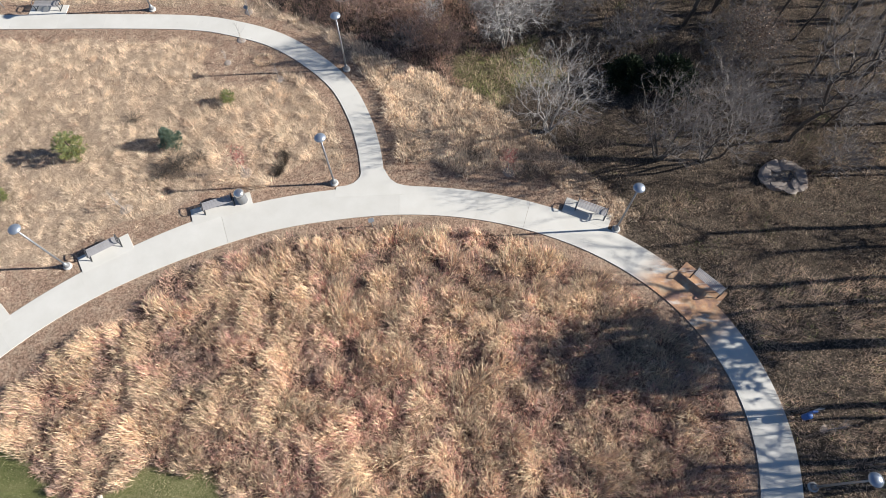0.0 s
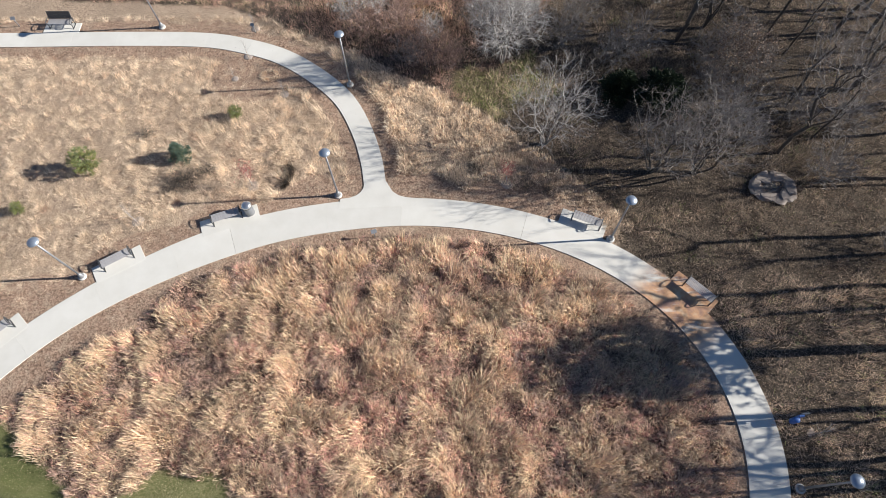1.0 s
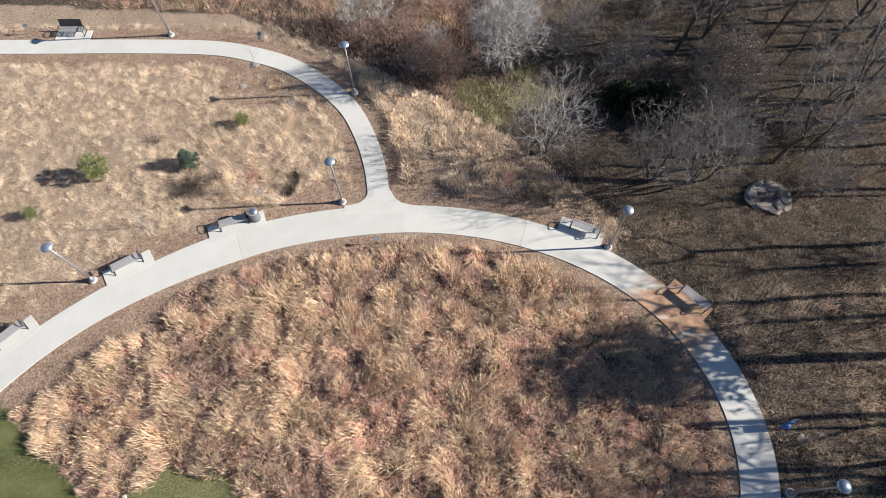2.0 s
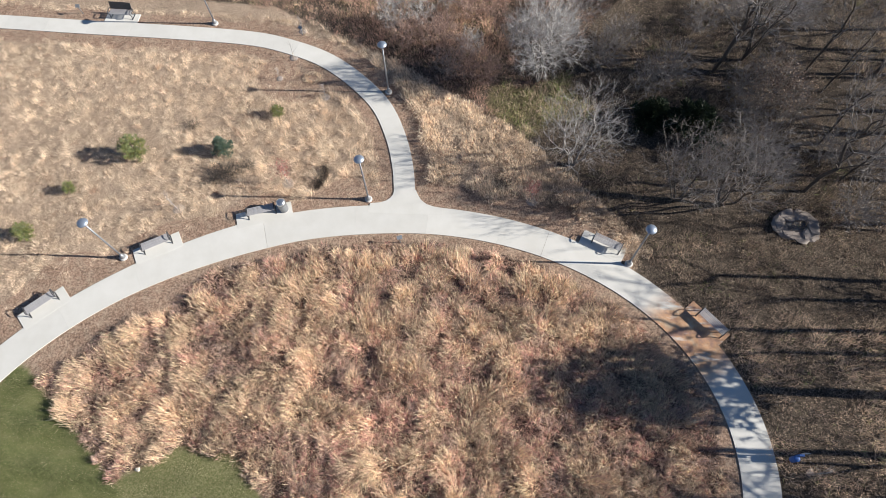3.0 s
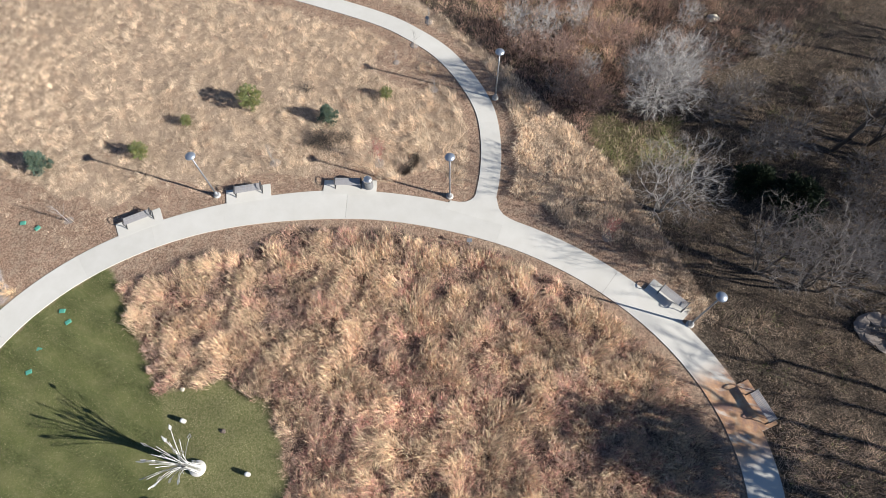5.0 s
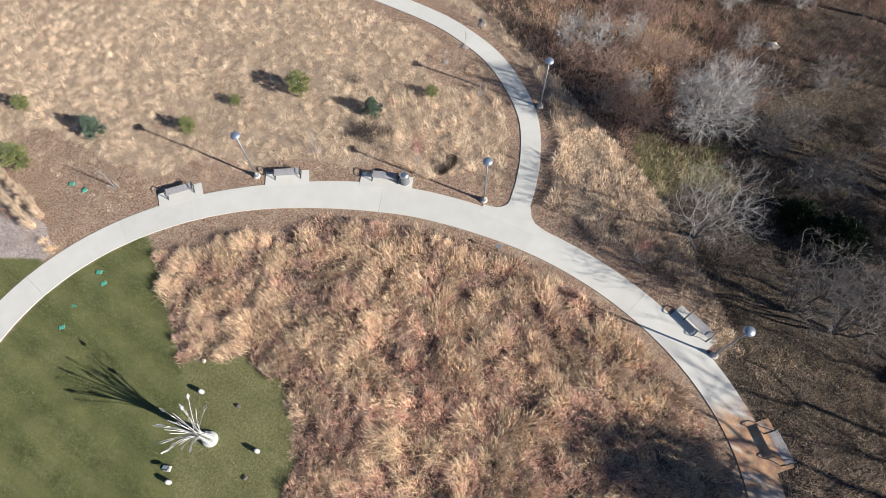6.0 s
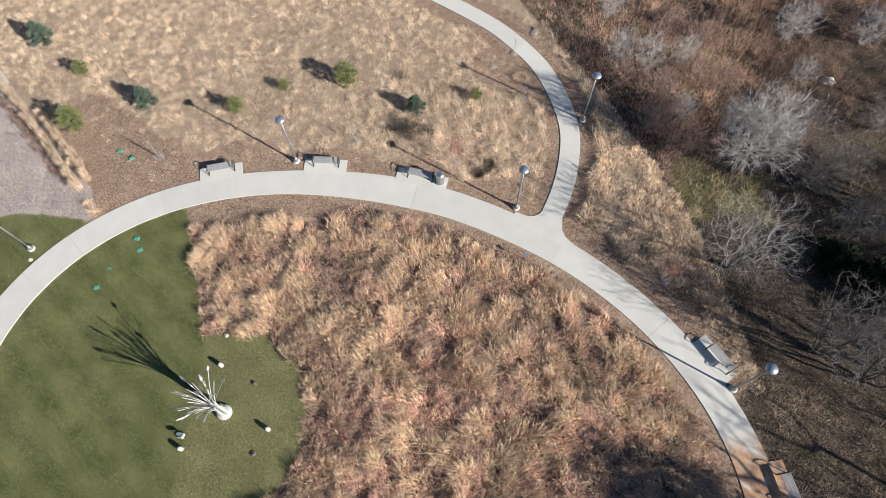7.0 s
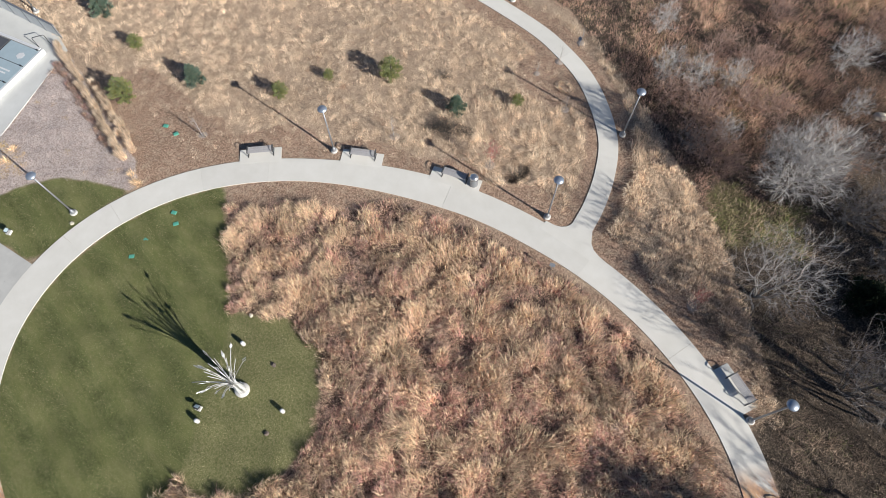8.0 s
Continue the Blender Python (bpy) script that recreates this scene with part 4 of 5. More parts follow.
def build_tree(height, radius, bark, twig, label, stems=1, clear=0.3, nodes=600, thick=0.02, lean=0.0, splay=0.3, twigs=5, fine=0.006, shoot=0.11, balance=0.35,
               heavy=0.03, shell=2.2, category="tree", name="tree", leaves=None):
    """Stems that divide again and again to fill an uneven crown, with fine twigs at every fork."""
    root = tagged(empty(name, pose(0, 0, 0)), label, category)
    a = np.linspace(0, 2 * np.pi, stems, endpoint=False) + RNG.uniform(0, 1, stems)
    start = [np.array([0, 0, -0.12])]
    top = height * (clear + 0.22)
    for b in a:
        out = splay * (stems > 1) * RNG.uniform(0.6, 1.2)
        for k in range(1, STEM_NODES + 1):
            f = k / STEM_NODES
            start.append(np.array([math.cos(b) * out * top * f + lean * top * f, math.sin(b) * out * top * f, top * f * RNG.uniform(0.92, 1.0)]) + RNG.normal(0, 0.012, 3) * height)
    u = unit(RNG.normal(0, 1, (nodes, 3))) * (RNG.uniform(0, 1, (nodes, 1)) ** (1 / shell))
    az = np.arctan2(u[:, 1], u[:, 0])
    p1, p2 = RNG.uniform(0, 6.28, 2)
    lump = 1 + 0.13 * np.sin(3 * az + p1 + 3 * u[:, 2]) + 0.10 * np.sin(5 * az + p2 - 4 * u[:, 2])
    mid, half = height * (clear + 1) / 2, height * (1 - clear) / 2
    q = np.stack([u[:, 0] * radius * lump + lean * mid, u[:, 1] * radius * lump, mid + u[:, 2] * half * lump], 1)
    P, parent, load = grow(q, np.array(start), balance)
    i = np.arange(1, len(P))
    A, B = P[parent[i]], P[i]
    rad = np.maximum(height * thick * (load / load[0]) ** 0.58, fine)
    R0, R1 = np.minimum(rad[parent[i]], rad[i] * 1.35), rad[i]
    way = B - A
    L = np.linalg.norm(way, axis=1)
    D = way / np.maximum(L, 1e-6)[:, None]
    big = R1 > heavy
    wood, fine_parts = [], []
    for sel, sides, into in ((big, 6, wood), (~big, 3, fine_parts)):
        pts, v, t = limbs(A[sel], D[sel], L[sel], R0[sel], R1[sel], 3, sides, 0.0, 0.02)
        into.append((v, t))
    tips = np.flatnonzero(~big)
    idx = np.repeat(tips, twigs)
    n = len(idx)
    S = A[idx] + (B[idx] - A[idx]) * RNG.uniform(0.2, 1.0, (n, 1))
    W = unit(D[idx] + RNG.normal(0, 0.55, (n, 3)) + 0.5 * unit(B[idx] - np.array([0, 0, 0.4 * height])))
    ln = height * shoot * RNG.uniform(0.4, 1.2, n)
    E = S + W * ln[:, None]
    off = unit(np.cross(W, RNG.normal(0, 1, (n, 3)))) * fine * 1.1
    fine_parts.append((np.stack([S - off, S + off, E], 1).reshape(-1, 3), 3 * np.arange(n)[:, None] + np.array([0, 1, 2])))
    tri_object("trunk", *gather(wood), bark, root)
    tri_object("crown", *gather(fine_parts), twig, root)
    if leaves:
        mat, count, size = leaves
        c = E[RNG.integers(0, n, count)] + RNG.normal(0, 0.05, (count, 3))
        e1, e2 = unit(RNG.normal(0, 1, (count, 3))) * size, unit(RNG.normal(0, 1, (count, 3))) * size * 0.7
        v = np.stack([c + e1, c + e2, c - e1, c - e2], 1).reshape(-1, 3)
        i = 4 * np.arange(count)[:, None]
        col = np.stack([RNG.uniform(0, 1, count), RNG.uniform(0.2, 0.8, count), np.zeros(count), np.ones(count)], 1)
        tri_object("leaves", v, np.concatenate([i + [0, 1, 2], i + [0, 2, 3]]), mat, root, np.repeat(col, 4, 0))
    return root


def stand(ob, x, y, turn=0, size=1.0, z=-0.06):
    ob.matrix_basis = pose(x, y, z, 0, 0, turn) @ Matrix.Scale(size, 4)
    return ob


def again(ob, x, y, turn=0, size=1.0, z=-0.06):
    c = copy_thing(ob, Matrix.Identity(4))
    c.matrix_basis = pose(x, y, z, 0, 0, turn) @ Matrix.Scale(size, 4)
    return c


ROUND = "small bare round-crowned tree with dense pale grey twigs"
CROWN = dict(clear=0.22, nodes=820, thick=0.021, splay=0.42, twigs=5, fine=0.0038, shoot=0.10)
stand(build_tree(6.9, 3.05, M_BARK, M_TWIG, ROUND, 6, **CROWN), 6.3, 22.5, 20)
stand(build_tree(7.0, 2.7, M_BARKD, M_TWIGD, "bare brown-grey tree with a dense rounded crown of twigs", 5, **CROWN), 12.8, 20.3, 80)
stand(build_tree(7.7, 2.7, M_BARKD, M_TWIGD, "bare brown-grey tree with several forked stems", 5, **CROWN), 15.6, 20.2, 150)
stand(build_tree(7.6, 2.5, M_BARK, M_TWIGW, "bare silvery tree with a feathery upright crown", 3, 0.22, 900, 0.018, splay=0.28, twigs=9, fine=0.0065, shoot=0.11), 3.7, 29.6, 10)
TALL = "tall bare woodland tree with dark bark and an open crown"
tall_a = stand(build_tree(12.0, 3.4, M_BARKD, M_TWIGD, TALL, 1, 0.36, 380, 0.0125, 0.05, twigs=4, fine=0.006, shoot=0.08), 16.4, 31.7, 0)
tall_b = stand(build_tree(11.0, 2.6, M_BARKD, M_TWIGD, TALL, 1, 0.40, 320, 0.011, 0.08, twigs=4, fine=0.006, shoot=0.08), 21.3, 21.8, 30, 0.95)
tall_c = stand(build_tree(12.5, 4.0, M_BARKD, M_TWIG, "tall bare woodland tree with paler branches and several stems", 4, 0.34, 620, 0.014, splay=0.2, twigs=6, fine=0.007, shoot=0.08), 27.5, 27.1, 0)
limb_d = stand(build_tree(12.5, 3.6, M_BARKD, M_BARKD, "tall bare woodland tree with heavy dark limbs", 1, 0.45, 90, 0.0115, 0.03, twigs=2, fine=0.011, shoot=0.10, shell=2.8), 29.0, 3.5, 0)
WOODS = [(18.6, 33.0, 2), (19.0, 41.5, 1), (31.0, 23.5, 3), (31.5, 13.0, 3), (36.0, 15.5, 3), (39.0, 8.5, 3), (38.8, 20.5, 3), (34.5, 11.6, 3), (37.5, 1.0, 3), (36.4, -3.4, 3), (40.2, -0.8, 3), (33.2, 16.4, 3), (42.0, 12.0, 3), (44.0, 17.0, 3), (41.5, 4.5, 3),
         (33.0, -2.5, 3), (27.0, -7.0, 3), (30.5, 32.5, 3), (28.5, 45.0, 2), (15.5, 48.0, 0), (35.0, 41.5, 3), (27.6, 32.0, 1),
         (33.5, 9.5, 3), (26.5, 2.6, 1), (31.0, 6.0, 3), (28.2, -1.8, 3), (35.5, 3.0, 3), ]
for i, (x, y, k) in enumerate(WOODS):
    again((tall_a, tall_b, tall_c, limb_d)[k], x, y, 67 * i, 0.8 + 0.3 * ((i * 0.618) % 1))
pole = stand(build_tree(8.5, 1.3, M_BARKD, M_TWIGD, "thin bare young woodland tree", 1, 0.35, 160, 0.008, 0.04, twigs=4, fine=0.008, shoot=0.08), 23.6, 22.8, 0)
pole_rng = random.Random(21)
for i in range(9):
    x, y = 19.5 + 20 * pole_rng.random(), -6 + 46 * pole_rng.random()
    if x < 30 and y < 16:
        x += 8
    again(pole, x, y, 360 * pole_rng.random(), 0.8 + 0.5 * pole_rng.random())
low = stand(build_tree(3.2, 1.35, M_BARK, M_TWIGW, "whitish bare shrub with many upright twigs", 5, 0.1, 260, 0.014, name="shrub", category="shrub", splay=0.35, twigs=7, fine=0.007, shoot=0.14, heavy=0.02), -5.5, 34.6, 0)
for x, y, s in ((-7.6, 34.0, 1.0), (-3.6, 36.4, 0.9), (-1.4, 31.8, 0.75), (2.1, 43.6, 1.2), (4.4, 39.8, 0.8), (7.0, 46.5, 1.1), (-10.5, 38.0, 0.9)):
    again(low, x, y, x * 50, s)
dark_low = stand(build_tree(2.6, 1.6, M_BARKD, M_TWIGD, "low tangled brown shrub at the wood's edge", 6, 0.08, 260, 0.013, name="shrub", category="shrub", splay=0.6, twigs=7, fine=0.008, shoot=0.16, heavy=0.02), 18.0, 29.6, 0)
for x, y, s in ((8.0, 31.5, 1.1), (18.5, 24.5, 1.2), (21.0, 28.0, 1.1), (11.5, 29.5, 1.0), (2.0, 33.2, 0.9), (6.5, 35.5, 1.2), (-2.8, 29.8, 0.8), (23.5, 20.0, 1.1), (26.5, 14.8, 1.0), (17.8, 27.2, 1.0),
                (9.6, 33.6, 1.0), (13.0, 30.6, 1.2), (15.6, 35.6, 1.0), (20.2, 31.2, 1.1), (22.8, 24.6, 1.0), (19.4, 22.8, 0.8), (25.4, 23.4, 1.1), (10.6, 38.8, 1.1), (5.2, 32.6, 0.9), (23.0, 36.6, 1.1), (18.0, 37.4, 1.0)):
    again(dark_low, x, y, x * 70, s)
red_low = stand(build_tree(2.3, 1.5, M_TWIGR, M_TWIGR, "low reddish brown thicket shrub", 6, 0.08, 260, 0.012, name="shrub", category="shrub", splay=0.6, twigs=7, fine=0.008, shoot=0.16, heavy=0.02), -6.2, 32.6, 0)
shrub_rng = random.Random(4)
for i in range(18):
    y = 28.5 + 22 * shrub_rng.random()
    x = -5.0 + (y - 30) * 0.1 + (8 + 0.5 * (y - 30)) * shrub_rng.random() - 4 * (y > 34)
    again(red_low, x, y, 360 * shrub_rng.random(), 0.7 + 0.5 * shrub_rng.random())
stand(build_tree(4.2, 1.9, M_BARKD, M_TWIGD, "small tree keeping its dry pinkish brown leaves", 3, 0.15, 420, 0.013, splay=0.4, leaves=(M_LEAVES, 2600, 0.07)), 19.6, 28.4, 0)


# ---- evergreens ----
def build_conifer(height, radius, mat, tone, label, name="conifer", category="conifer", sprays=760, needles=8, ovoid=False, size=0.115):
    root = tagged(empty(name, pose(0, 0, 0)), label, category)
    part("trunk", lathe([(0.05 * height * 0.6, -0.1), (0.03 * height * 0.5, height * 0.5), (0.008, height * 0.96)], 8), M_BARKD, root, "", True)
    boughs = 54
    bough_f, bough_a = np.linspace(0.04, 0.95, boughs) ** 0.9, np.arange(boughs) * 2.4 + RNG.normal(0, 0.25, boughs)
    shape = np.sin(np.pi * np.clip(0.14 + 0.84 * bough_f, 0, 1)) ** 0.7 if ovoid else (1 - bough_f) ** 0.75 * 0.95 + 0.05
    bough_r = radius * shape * RNG.uniform(0.72, 1.12, boughs)
    b = RNG.choice(boughs, sprays, p=bough_r / bough_r.sum())
    along = RNG.uniform(0.04, 1.0, sprays) ** 0.6
    a = bough_a[b] + RNG.normal(0, 0.17, sprays) / (0.4 + along)
    r = bough_r[b] * along
    c = np.stack([np.cos(a) * r, np.sin(a) * r, bough_f[b] * height + 0.16 * r + RNG.normal(0, 0.025, sprays) * height], 1)
    out = unit(np.stack([np.cos(a), np.sin(a), np.full(sprays, 0.45)], 1))
    idx = np.repeat(np.arange(sprays), needles)
    n = len(idx)
    way = unit(out[idx] + RNG.normal(0, 0.55, (n, 3)))
    base = c[idx] + RNG.normal(0, 0.03, (n, 3)) * radius
    side = unit(np.cross(way, RNG.normal(0, 1, (n, 3))))
    length = size * RNG.uniform(0.6, 1.3, n)[:, None]
    w = 0.16 * size
    mid = base + way * length * 0.5
    v = np.stack([base, mid + side * w, base + way * length, mid - side * w], 1).reshape(-1, 3)
    i = 4 * np.arange(n)[:, None]
    col = np.stack([np.clip(tone + RNG.normal(0, 0.08, n) + RNG.normal(0, 0.07, sprays)[idx], 0, 1), RNG.uniform(0.25, 0.8, n), np.zeros(n), np.ones(n)], 1)
    tri_object("foliage", v, np.concatenate([i + [0, 1, 2], i + [0, 2, 3]]), mat, root, np.repeat(col, 4, 0))
    return root


SPRUCE = "young blue-green spruce standing in dry grass"
PINE = "young yellow-green pine standing in dry grass"
spruce = stand(build_conifer(1.8, 0.95, M_NEEDLE, 0.40, SPRUCE), -34.3, 10.3, 0)
pine = stand(build_conifer(2.1, 0.92, M_NEEDLE, 0.70, PINE, ovoid=True), -36.8, 5.8, 0)
for x, y, s in ((-45.8, 9.9, 1.1), (-17.5, 21.3, 0.9)):
    again(spruce, x, y, x * 40, s)
for x, y, s in ((-40.5, 9.5, 0.62), (-28.3, 13.7, 0.68), (-26.85, 17.25, 0.45), (-23.25, 20.4, 0.95), (-14.45, 24.7, 0.5)):
    again(pine, x, y, x * 40, s)
stand(build_conifer(2.6, 2.1, M_CEDAR, 0.3, "low dark green cedar in the shade of the woods", "cedar", "cedar", 520, 8, False, 0.34), 14.3, 26.0, 0)
again(next(o for o in bpy.data.objects if o.name == "cedar"), 11.6, 26.6, 70, 0.8)
oak = stand(build_tree(10.8, 2.3, M_BARKD, M_TWIGD, "oak keeping its dense dry brown leaves at the woods' edge", 1, 0.42, 500, 0.014, twigs=6, shoot=0.07, leaves=(M_LEAVES, 6200, 0.13)), 27.8, 9.1, 0)

for x, y, s in ((38.4, -2.2, 1.0),):
    again(oak, x, y, 40 * x, s)
for x, y, s in ((30.6, 5.2, 0.85), (33.0, 3.0, 0.9), (28.6, 2.2, 0.8), (38.5, 11.4, 1.0), (36.5, 29.5, 1.0), (40.5, 35.0, 1.1), (34.0, 37.5, 0.9), (42.0, 26.5, 1.05), (45.0, 41.0, 1.1), (31.0, 34.8, 0.85), (38.0, 43.5, 1.0), (47.0, 32.0, 1.1), (33.0, 26.0, 0.95)):
    again(tall_a, x, y, 50 * x, s)


# ---- sculpture on the lawn ----
def leaf_plate(p, d, u, size):
    """Verts and faces of a thin pointed plate inside a bud."""
    w = d.cross(u).normalized() * 0.006
    rim = [p + d * size * 0.06, p + d * size * 0.45 + u * size * 0.17, p + d * size * 0.94, p + d * size * 0.45 - u * size * 0.17]
    verts = [tuple(q + w) for q in rim] + [tuple(q - w) for q in rim]
    return verts, [(0, 1, 2, 3), (7, 6, 5, 4)] + [(i, i + 4, (i + 1) % 4 + 4, (i + 1) % 4) for i in range(4)]


def build_sculpture():
    x0, y0 = PLINTH_AT
    root = tagged(empty("sculpture", pose(x0, y0, -0.03)), "tall sheaf of white steel stems on a round concrete base", "sculpture")
    part("base", lathe([(0.43, -0.1), (0.43, 0.20), (0.41, 0.235), (0.05, 0.245)], 32), M_FOOT, root, "round pale concrete base", True)
    rng = random.Random(5)
    n = 34
    for i in range(n):
        a = 2 * math.pi * i / n + rng.uniform(-0.15, 0.15)
        r0, out = rng.uniform(0.10, 0.32), rng.uniform(0.2, 1.15)
        top = rng.uniform(3.3, 4.4) - 0.5 * out * (i % 3 == 0)
        pts, radii = [], []
        for k in range(10):
            s = k / 9
            r = r0 * (1 - 0.3 * math.sin(math.pi * min(s * 1.4, 1))) + out * (max(0, s - 0.42) / 0.58) ** 1.8
            b = a + 0.3 * s
            pts.append((r * math.cos(b), r * math.sin(b), 0.24 + (top - 0.24) * s))
            radii.append(0.030 - 0.015 * s)
        stem = part("stem", tube(pts, radii, 7), M_WHITE if i % 3 else M_SILVER, root, "", True)
        if i % 3 != 1:
            d = (Vector(pts[-1]) - Vector(pts[-2])).normalized()
            u = d.cross(Vector((math.sin(a), -math.cos(a), 0.2))).normalized()
            p = Vector(pts[-1])
            size = rng.uniform(0.34, 0.5)
            loop = [p, p + d * size * 0.45 + u * size * 0.22, p + d * size, p + d * size * 0.45 - u * size * 0.22]
            part("bud", tube(loop, 0.020, 6, True), M_SILVER, stem, "open diamond-shaped bud", False)
            if i % 4 == 0:
                mesh_object("bud_plate", *leaf_plate(p, d, u, size), M_WHITE, stem, "solid white leaf plate")
    return root


build_sculpture()


def build_bollard(m, name="bollard_light"):
    b = tagged(empty(name, m), "short white concrete bollard light set in the lawn", "bollard light", "lawn bollards")
    part("post", lathe([(0.125, -0.1), (0.125, 0.36), (0.115, 0.39), (0.09, 0.40)], 20), M_FOOT, b, "", True)
    part("cap", lathe([(0.105, 0.40), (0.105, 0.44), (0.08, 0.47), (0.02, 0.48)], 20), M_WHITE, b, "white cap", True)
    return b


bollard = build_bollard(pose(-15.5, -0.75, -0.05))
for x, y in ((-10.7, -1.85), (-13.95, -5.45)):
    copy_thing(bollard, pose(x, y, -0.05))


def build_flood(m):
    b = tagged(empty("flood_light", m), "small square spotlight on a concrete block in the grass", "flood light", "lawn spotlights")
    part("block", box(0.34, 0.30, 0.20, pose(0, 0, 0.07), 0.02), M_FOOT, b, "pale concrete block")
    part("bracket", tube([(-0.13, 0, 0.17), (-0.13, 0, 0.36), (0.13, 0, 0.36), (0.13, 0, 0.17)], 0.014, 6), M_STEEL, b)
    part("lamp_head", box(0.30, 0.24, 0.12, pose(0, 0, 0.40, 35, 0, 0), 0.015), M_IRON, b, "dark lamp head")
    part("glass", box(0.26, 0.20, 0.01, pose(0, -0.04, 0.457, 35, 0, 0)), M_PANEL, b, "blue-grey glass")
    return b


flood = build_flood(pose(-14.5, -4.95, -0.05, 0, 0, 200))
copy_thing(flood, pose(-33.2, -6.1, -0.05, 0, 0, 120))


def build_rock(x, y, sx, sy, sz, mat, label, seed, turn=0, name="rock"):
    bm = bmesh.new()
    bmesh.ops.create_icosphere(bm, subdivisions=3, radius=1)
    for v in bm.verts:
        n = noise.noise(v.co * 1.3 + Vector((seed, seed, 0))) * 0.35 + noise.noise(v.co * 3.1 + Vector((0, seed, seed))) * 0.12
        v.co *= 1 + n
        v.co.z = max(v.co.z, -0.5)
    bmesh.ops.scale(bm, vec=(sx / 2, sy / 2, sz), verts=bm.verts)
    me = bpy.data.meshes.new(name)
    bm.to_mesh(me)
    bm.free()
    me.materials.append(mat)
    ob = new(name, me)
    ob.matrix_basis = pose(x, y, -0.02, 0, 0, turn)
    return tagged(ob, label, "rock")


M_ROCKW = plain("pale_limestone", (0.62, 0.56, 0.46), 0.9, 0, 0.2, 3, 0.2, 0.5)
build_rock(-13.2, -0.4, 0.34, 0.26, 0.14, M_STONE, "small brown rock lying in the lawn", 1)
build_rock(-10.5, -3.3, 0.30, 0.24, 0.10, M_STONE, "small brown rock lying in the lawn", 2, 50)
build_rock(-16.6, 0.75, 0.30, 0.26, 0.14, M_ROCKW, "small pale rock at the edge of the prairie grass", 3)
build_rock(6.3, 41.3, 1.1, 0.7, 0.35, M_ROCKW, "pale boulder in the brushy clearing", 4, 20)
build_rock(-30.7, -2.95, 0.34, 0.24, 0.07, M_ROCKW, "small flat pale stone in the lawn by the lamp", 6, 30)


# ---- ring of flat boulders in the woods ----
def build_stone_ring():
    root = tagged(empty("stone_ring", pose(20.4, 19.1, -0.03)), "ring of flat weathered boulders round a dark hollow", "boulders")
    rng = random.Random(9)
    for i in range(9):
        a = 2 * math.pi * i / 9 + rng.uniform(-0.12, 0.12)
        bm = bmesh.new()
        bmesh.ops.create_icosphere(bm, subdivisions=2, radius=1)
        sx, sy, sz = rng.uniform(0.5, 0.8), rng.uniform(0.35, 0.55), rng.uniform(0.14, 0.28)
        for v in bm.verts:
            v.co *= 1 + 0.55 * noise.noise(v.co * 1.2 + Vector((i * 3.0, 0, 0)))
            v.co.z = max(-0.6, min(0.55, v.co.z))
        rr = rng.uniform(0.92, 1.06)
        bmesh.ops.transform(bm, matrix=pose(1.12 * rr * math.cos(a), 0.82 * rr * math.sin(a), 0.08, rng.uniform(-8, 8), rng.uniform(-8, 8), math.degrees(a) + 90 + rng.uniform(-15, 15)) @ Matrix.Diagonal((sx, sy, sz, 1)), verts=bm.verts)
        part("boulder", bm, M_SLABSTONE, root)
    part("hollow", lathe([(0.7, 0.0), (0.6, 0.03), (0.2, 0.035)], 20, Matrix.Diagonal((1.2, 0.75, 1, 1))), M_DARKP, root, "dark wet hollow")


build_stone_ring()


# ---- young planted trees ----
def build_sapling(height, label, leafy, seed):
    root = tagged(empty("sapling", pose(0, 0, 0)), label, "sapling", "planted saplings")
    rng = random.Random(seed)
    part("mulch_ring", lathe([(0.48, -0.06), (0.44, 0.015), (0.30, 0.05), (0.05, 0.06)], 20), M_MULCHRING, root, "grey mulch ring", True)
    stem_pts = [(0, 0, 0), (0.03, 0.02, height * 0.35), (0.01, 0.05, height * 0.7), (0.06, 0.02, height)]
    part("stem", tube(stem_pts, [0.024, 0.02, 0.014, 0.006], 6), M_TWIG, root, "", True)
    tips = []
    for i in range(16):
        s = rng.uniform(0.35, 0.98)
        a = rng.uniform(0, 6.28)
        ln = height * rng.uniform(0.16, 0.36) * (1.25 - s)  * 1.5
        p = Vector((0.03, 0.03, height * s))
        d = Vector((math.cos(a), math.sin(a), rng.uniform(0.6, 1.4))).normalized()
        part("branch", tube([p, p + d * ln * 0.5, p + d * ln + Vector((0, 0, 0.05))], [0.010, 0.007, 0.004], 4), M_TWIG, root)
        tips += [p + d * ln * f for f in (0.35, 0.6, 0.8, 1.0)]
    if leafy:
        count = 300
        q = np.array([tips[rng.randrange(len(tips))] for _ in range(count)]) + RNG.normal(0, 0.22, (count, 3))
        e1, e2 = unit(RNG.normal(0, 1, (count, 3))) * 0.055, unit(RNG.normal(0, 1, (count, 3))) * 0.04
        v = np.stack([q + e1, q + e2, q - e1, q - e2], 1).reshape(-1, 3)
        i = 4 * np.arange(count)[:, None]
        col = np.stack([RNG.uniform(0, 1, count), RNG.uniform(0.2, 0.8, count), np.zeros(count), np.ones(count)], 1)
        tri_object("leaves", v, np.concatenate([i + [0, 1, 2], i + [0, 2, 3]]), M_REDLEAF, root, np.repeat(col, 4, 0))
    else:
        part("stake", tube([(0.42, 0.1, -0.1), (0.40, 0.1, 1.05)], 0.02, 6), M_WOOD, root, "thin wooden stake")
    return root


